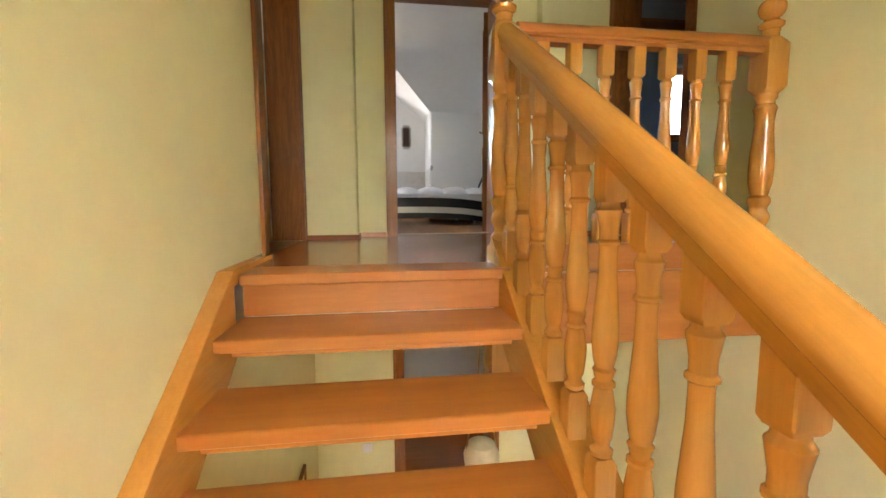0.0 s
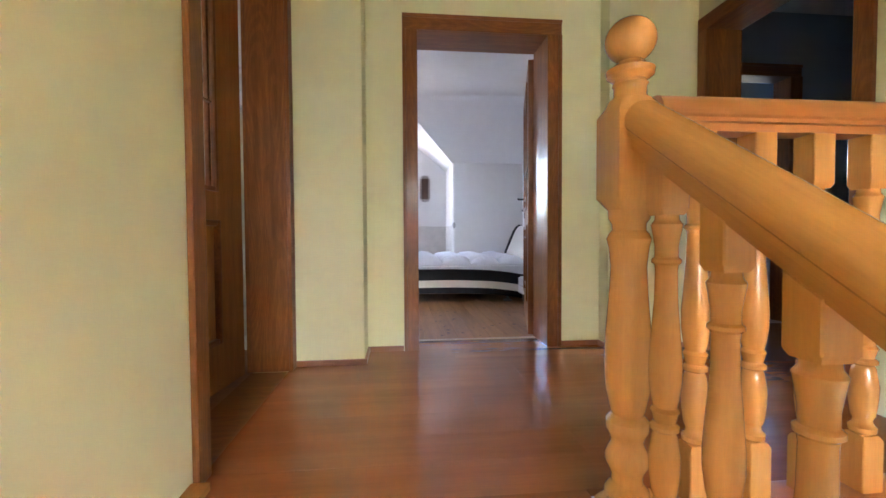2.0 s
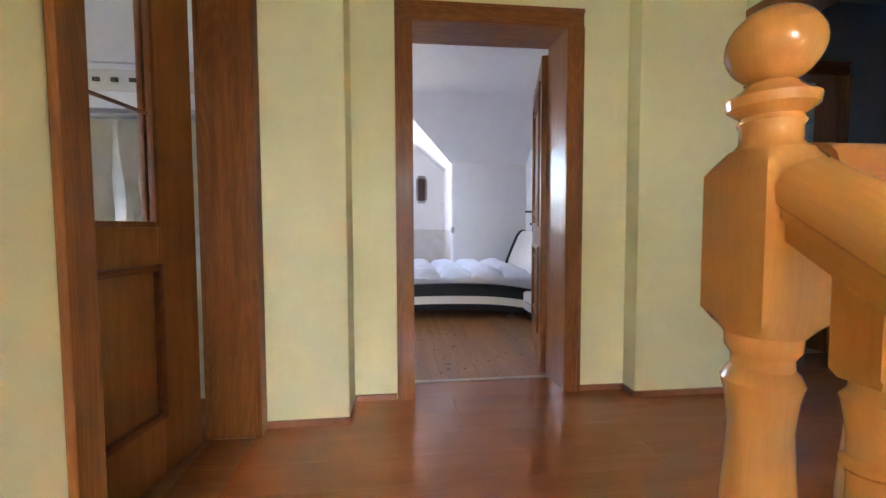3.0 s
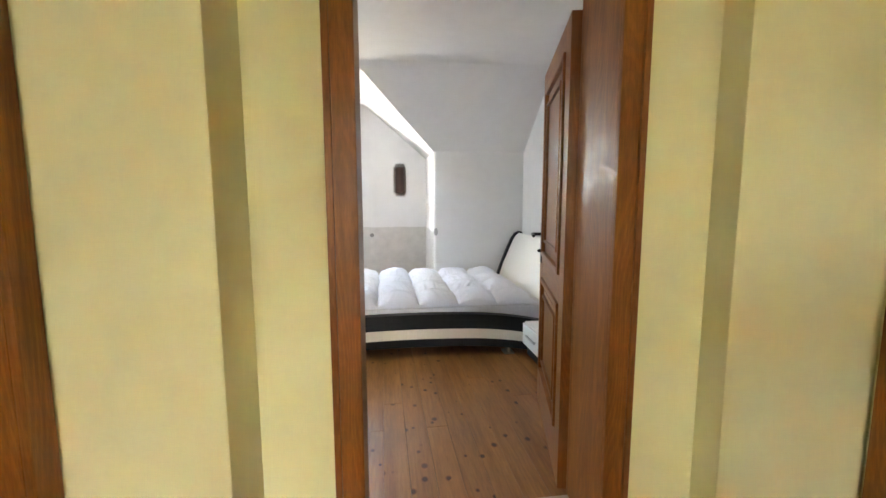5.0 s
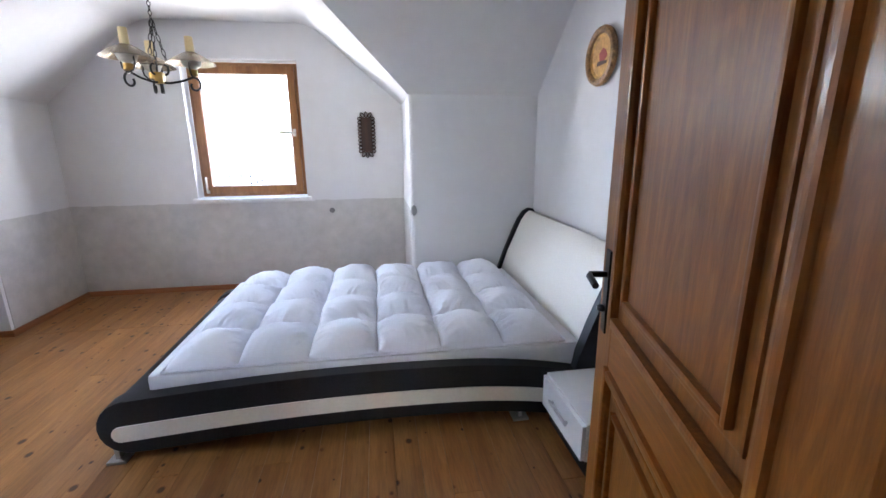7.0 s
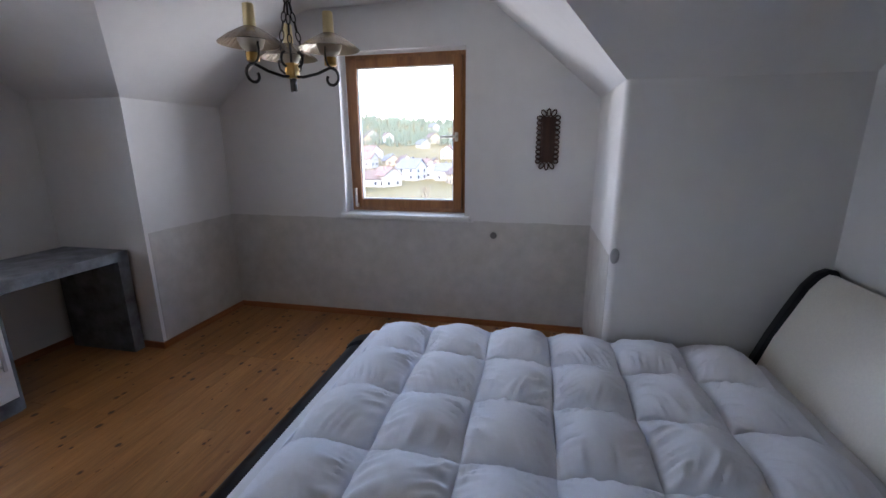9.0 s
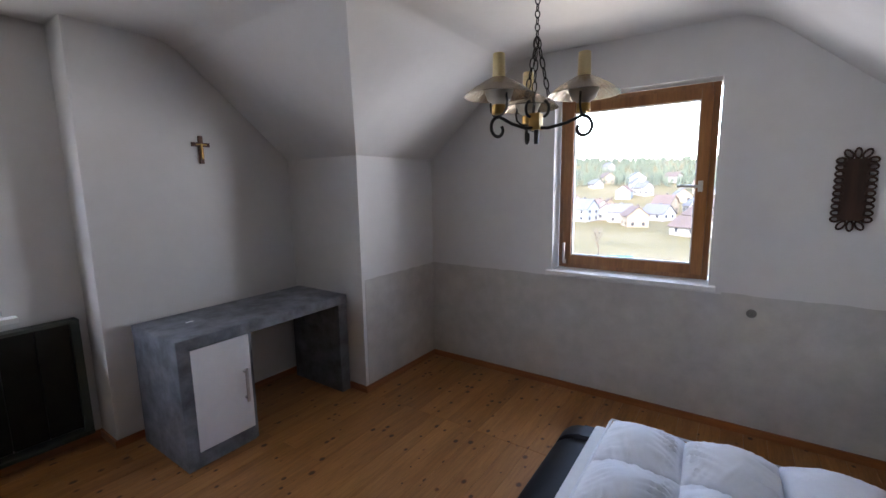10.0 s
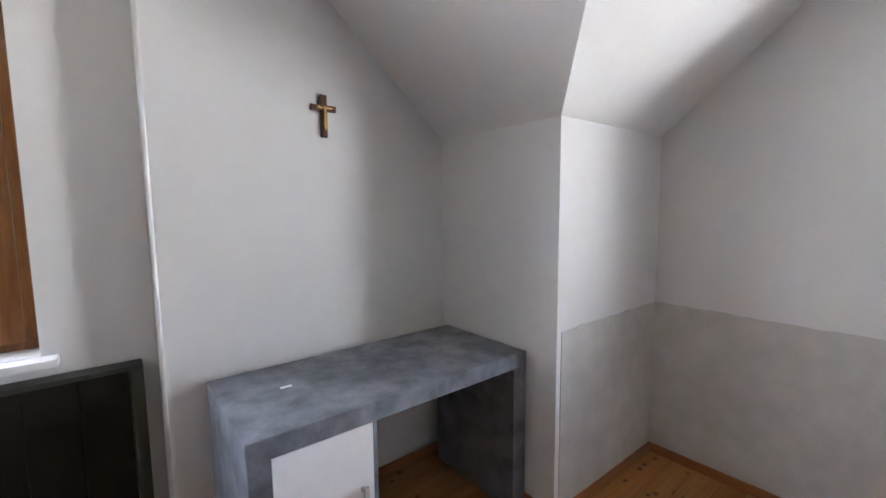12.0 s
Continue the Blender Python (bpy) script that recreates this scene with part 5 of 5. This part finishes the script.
def house(x, y, turn, w, d, h, roof_h, wall, roof, z):
    ho = thing("house", "rendered village house with a pitched tile roof", "house", "village houses", at=(x, y, z), turn=turn)
    wl = part("wall", prism([(-w / 2, -1.5), (w / 2, -1.5), (w / 2, h), (0, h + roof_h), (-w / 2, h)], "y", -d / 2, d / 2), wall, ho)
    o, t = 0.5, 0.25
    sl = roof_h / (w / 2)
    for s in (-1, 1):
        part("roof", prism([(0, h + roof_h + t), (s * (w / 2 + o), h - o * sl + t), (s * (w / 2 + o), h - o * sl), (0, h + roof_h)], "y", -d / 2 - o, d / 2 + o), roof, ho)
    part("chimney", box(0.8, 1.5, -0.4, 0.4, h + roof_h * 0.5, h + roof_h + 0.9), roof, ho)
    for fl in range(max(1, int(h // 2.6))):
        for px in (-w / 4, w / 4):
            for s in (-1, 1):
                yy = s * d / 2
                part("window", box(px - 0.55, px + 0.55, yy - 0.03, yy + 0.03, 0.9 + 2.7 * fl, 2.2 + 2.7 * fl), PANE_FAR, ho)
        for py in (-d / 4, d / 4):
            for s in (-1, 1):
                xx = s * w / 2
                part("window", box(xx - 0.03, xx + 0.03, py - 0.55, py + 0.55, 0.9 + 2.7 * fl, 2.2 + 2.7 * fl), PANE_FAR, ho)
    return ho


spots = [(-30, 46, 20), (-18, 62, 75), (-44, 66, 10), (-3, 58, 30), (-33, 84, 60), (-8, 88, 15), (12, 80, 45), (-62, 92, 80), (-55, 40, 30), (-70, 58, 70), (-20, 112, 20), (4, 118, 65), (-48, 122, 35), (-84, 112, 0), (22, 128, 25), (-36, 152, 50), (-70, 160, 15), (-6, 160, 80), (24, 170, 40), (-100, 84, 40), (-110, 140, 70),
         (-40, 20, 15), (-62, 6, 60), (-52, -12, 30), (-90, 30, 80), (-84, -6, 20), (-120, 10, 45), (-110, 50, 10)]
for k, (x, y, a) in enumerate(spots):
    x, y = x * 3.0, y * 3.0
    w = rnd.uniform(7.5, 10.5)
    house(x, y + 4, a, w, rnd.uniform(9, 13), rnd.choice((2.9, 4.2, 5.4)), w * rnd.uniform(0.32, 0.45), WALLS[k % 3], ROOFS[(k * 2 + k // 3) % 3], height(x, y))
for count, r0, r1 in ((40, 150, 205), (46, 210, 290), (34, 290, 385)):
    for k in range(count):
        a, r = radians(78 + 100 * (k + rnd.uniform(0.1, 0.9)) / count), rnd.uniform(r0, r1)
        w = rnd.uniform(6.5, 9.5)
        house(r * math.cos(a), r * math.sin(a) + 4, rnd.uniform(0, 90), w, rnd.uniform(8, 12), rnd.choice((2.8, 3.4, 4.6)), w * rnd.uniform(0.34, 0.46), WALLS[k % 3], ROOFS[(k + k // 4) % 3], height(r * math.cos(a), r * math.sin(a)))
fence = thing("garden_fence", "low teal board fence along the meadow's edge", "fence")
TEAL = plain("teal_fence_paint", (0.03, 0.10, 0.09), 0.7, vary=0.2, scale=2)
for k in range(12):
    x, y = -34 + 1.5 * k, 90 + 0.45 * k
    part("panel", box(x, x + 1.45, y - 0.03, y + 0.03, height(x, y - 4) - 0.5, height(x, y - 4) + 2.2), TEAL, fence)
    part("post", box(x + 1.45, x + 1.5, y - 0.06, y + 0.06, height(x, y - 4) - 0.5, height(x, y - 4) + 2.35), TEAL, fence)


def conifers(count, a0, a1, r0, r1, seed):
    """A wood of spruces: tiered, uneven crowns on short trunks."""
    rr = random.Random(seed)
    verts, faces = [], []
    for _ in range(count):
        a, r = radians(rr.uniform(a0, a1)), math.sqrt(rr.uniform(r0 * r0, r1 * r1))
        x, y = r * math.cos(a), r * math.sin(a)
        z, h = height(x, y), rr.uniform(4.5, 8)
        y += 4
        for tier in range(4):
            zb = z + h * (0.10 + 0.22 * tier)
            zt = z + h * min(1.0, 0.42 + 0.22 * tier)
            rad = h * (0.19 - 0.04 * tier)
            base = len(verts)
            off = rr.uniform(0, 1)
            for k in range(7):
                q = rad * rr.uniform(0.65, 1.15)
                verts.append((x + q * math.cos(off + k * 0.8976), y + q * math.sin(off + k * 0.8976), zb + rr.uniform(-0.3, 0.3)))
            verts.append((x + rr.uniform(-0.2, 0.2), y + rr.uniform(-0.2, 0.2), zt))
            faces += [(base + k, base + (k + 1) % 7, base + 7) for k in range(7)]
    me = bpy.data.meshes.new("forest")
    me.from_pydata(verts, [], faces)
    return me


FOREST = plain("spruce_green", (0.052, 0.064, 0.040), 0.9, vary=0.35, scale=0.12)
for k, args in enumerate(((8000, 55, 195, 390, 640, 3), (1300, 60, 120, 330, 400, 5))):
    me = conifers(*args)
    me.materials.append(FOREST)
    tagged(new("forest", me), "dark spruce wood on the far hillside", "forest", kind="stuff")


def bare_tree(x, y, h, seed):
    """A leafless tree: tapered trunk, forking limbs and twigs."""
    rr = random.Random(seed)
    tr = thing("bare_tree", "leafless brown winter tree in the gardens", "tree", "garden trees", at=(x, y + 4, height(x, y)))
    bm = tube([(0, 0, -0.3), (0.05, 0, h * 0.2), (0, 0.08, h * 0.4)], h * 0.018, 7)
    part("trunk", bm, BARK, tr)
    tw = bmesh.new()

    def grow(p, d, ln, r, depth):
        q = p + d * ln
        tube([p, (p + q) / 2 + Vector((rr.uniform(-1, 1), rr.uniform(-1, 1), 0)) * ln * 0.06, q], r, 4, bm=tw)
        if depth:
            for _ in range(3):
                nd = (d + Vector((rr.uniform(-0.8, 0.8), rr.uniform(-0.8, 0.8), rr.uniform(0.0, 0.6)))).normalized()
                grow(q, nd, ln * rr.uniform(0.55, 0.8), r * 0.6, depth - 1)
    for _ in range(4):
        grow(Vector((0, 0, h * rr.uniform(0.25, 0.4))), Vector((rr.uniform(-0.6, 0.6), rr.uniform(-0.6, 0.6), 1)).normalized(), h * 0.22, h * 0.008, 3)
    part("crown", tw, BARK, tr)


BARK = plain("bare_bark", (0.075, 0.058, 0.042), 0.9, vary=0.25, scale=4)
for k, (x, y) in enumerate(((-26, 38), (-9, 44), (-38, 52), (-14, 72), (-50, 30), (-58, 22), (4, 70), (-24, 96), (-46, 0), (-66, 40))):
    bare_tree(x, y, rnd.uniform(5, 9), 40 + k)

# ---------- floor boards ----------

def boards(parent, runs, mat, gap=0.0007, chamfer=0.0008, z0=-0.022, z1=0.0, name="plank"):
    cache = {}
    for x0, x1, y0, y1 in runs:
        w, d = round(x1 - x0, 4), round(y1 - y0, 4)
        if (w, d) not in cache:
            bm = box(-w / 2 + gap, w / 2 - gap, -d / 2 + gap, d / 2 - gap, z0, z1)
            top = [e for e in bm.edges if all(abs(v.co.z - z1) < 1e-6 for v in e.verts)]
            bmesh.ops.bevel(bm, geom=top, offset=chamfer, segments=1, affect="EDGES")
            me = bpy.data.meshes.new(name)
            bm.to_mesh(me)
            bm.free()
            me.materials.append(mat)
            cache[(w, d)] = me
        ob = new(name, cache[(w, d)])
        ob.parent = parent
        ob.location = ((x0 + x1) / 2, (y0 + y1) / 2, 0)


fl = thing("floor_bedroom", "knotty honey-coloured pine board floor", "floor", kind="structure")
runs = []
rb = random.Random(21)
x = NICHE_X
while x < EX - 0.02:
    x2 = min(EX, x + 0.118)
    cut = rb.choice((5.0, 5.6, 6.2, 6.0, 5.3, 4.7, 6.6))
    runs += [(x, x2, BED_Y, cut), (x, x2, cut, KNEE_Y + 0.012)]
    if DORM_L - 0.06 < (x + x2) / 2 < DORM_R + 0.06:
        a, b = max(x, DORM_L), min(x2, DORM_R)
        if b - a > 0.01:
            runs.append((a, b, KNEE_Y + 0.012, DORM_Y))
    x = x2
boards(fl, runs, PINE)
fl2 = thing("floor_landing", "glossy reddish-brown parquet landing floor", "floor", kind="structure")
runs = []
y = EDGE_Y + 0.21
k = 0
while y < 4.03:
    y2 = min(y + 0.19, 4.035)
    cut = (0.45, 1.2, 0.75, 1.45)[k % 4]
    if y < 2.195:
        runs.append((LX, 0.652, y, y2))
    elif y2 < 3.83:
        runs += [(LX, cut, y, y2), (cut, RX, y, y2)]
    else:
        runs.append((DOOR_L, DOOR_R, y, y2))
    y = y2
    k += 1
boards(fl2, runs, LANDING, 0.0002, 0.0003)
structure("floor_landing_edge", box(0.755, RX - 0.001, 2.151, 2.29, -0.021, -0.001), LANDING, "parquet strip behind the railing", "floor")
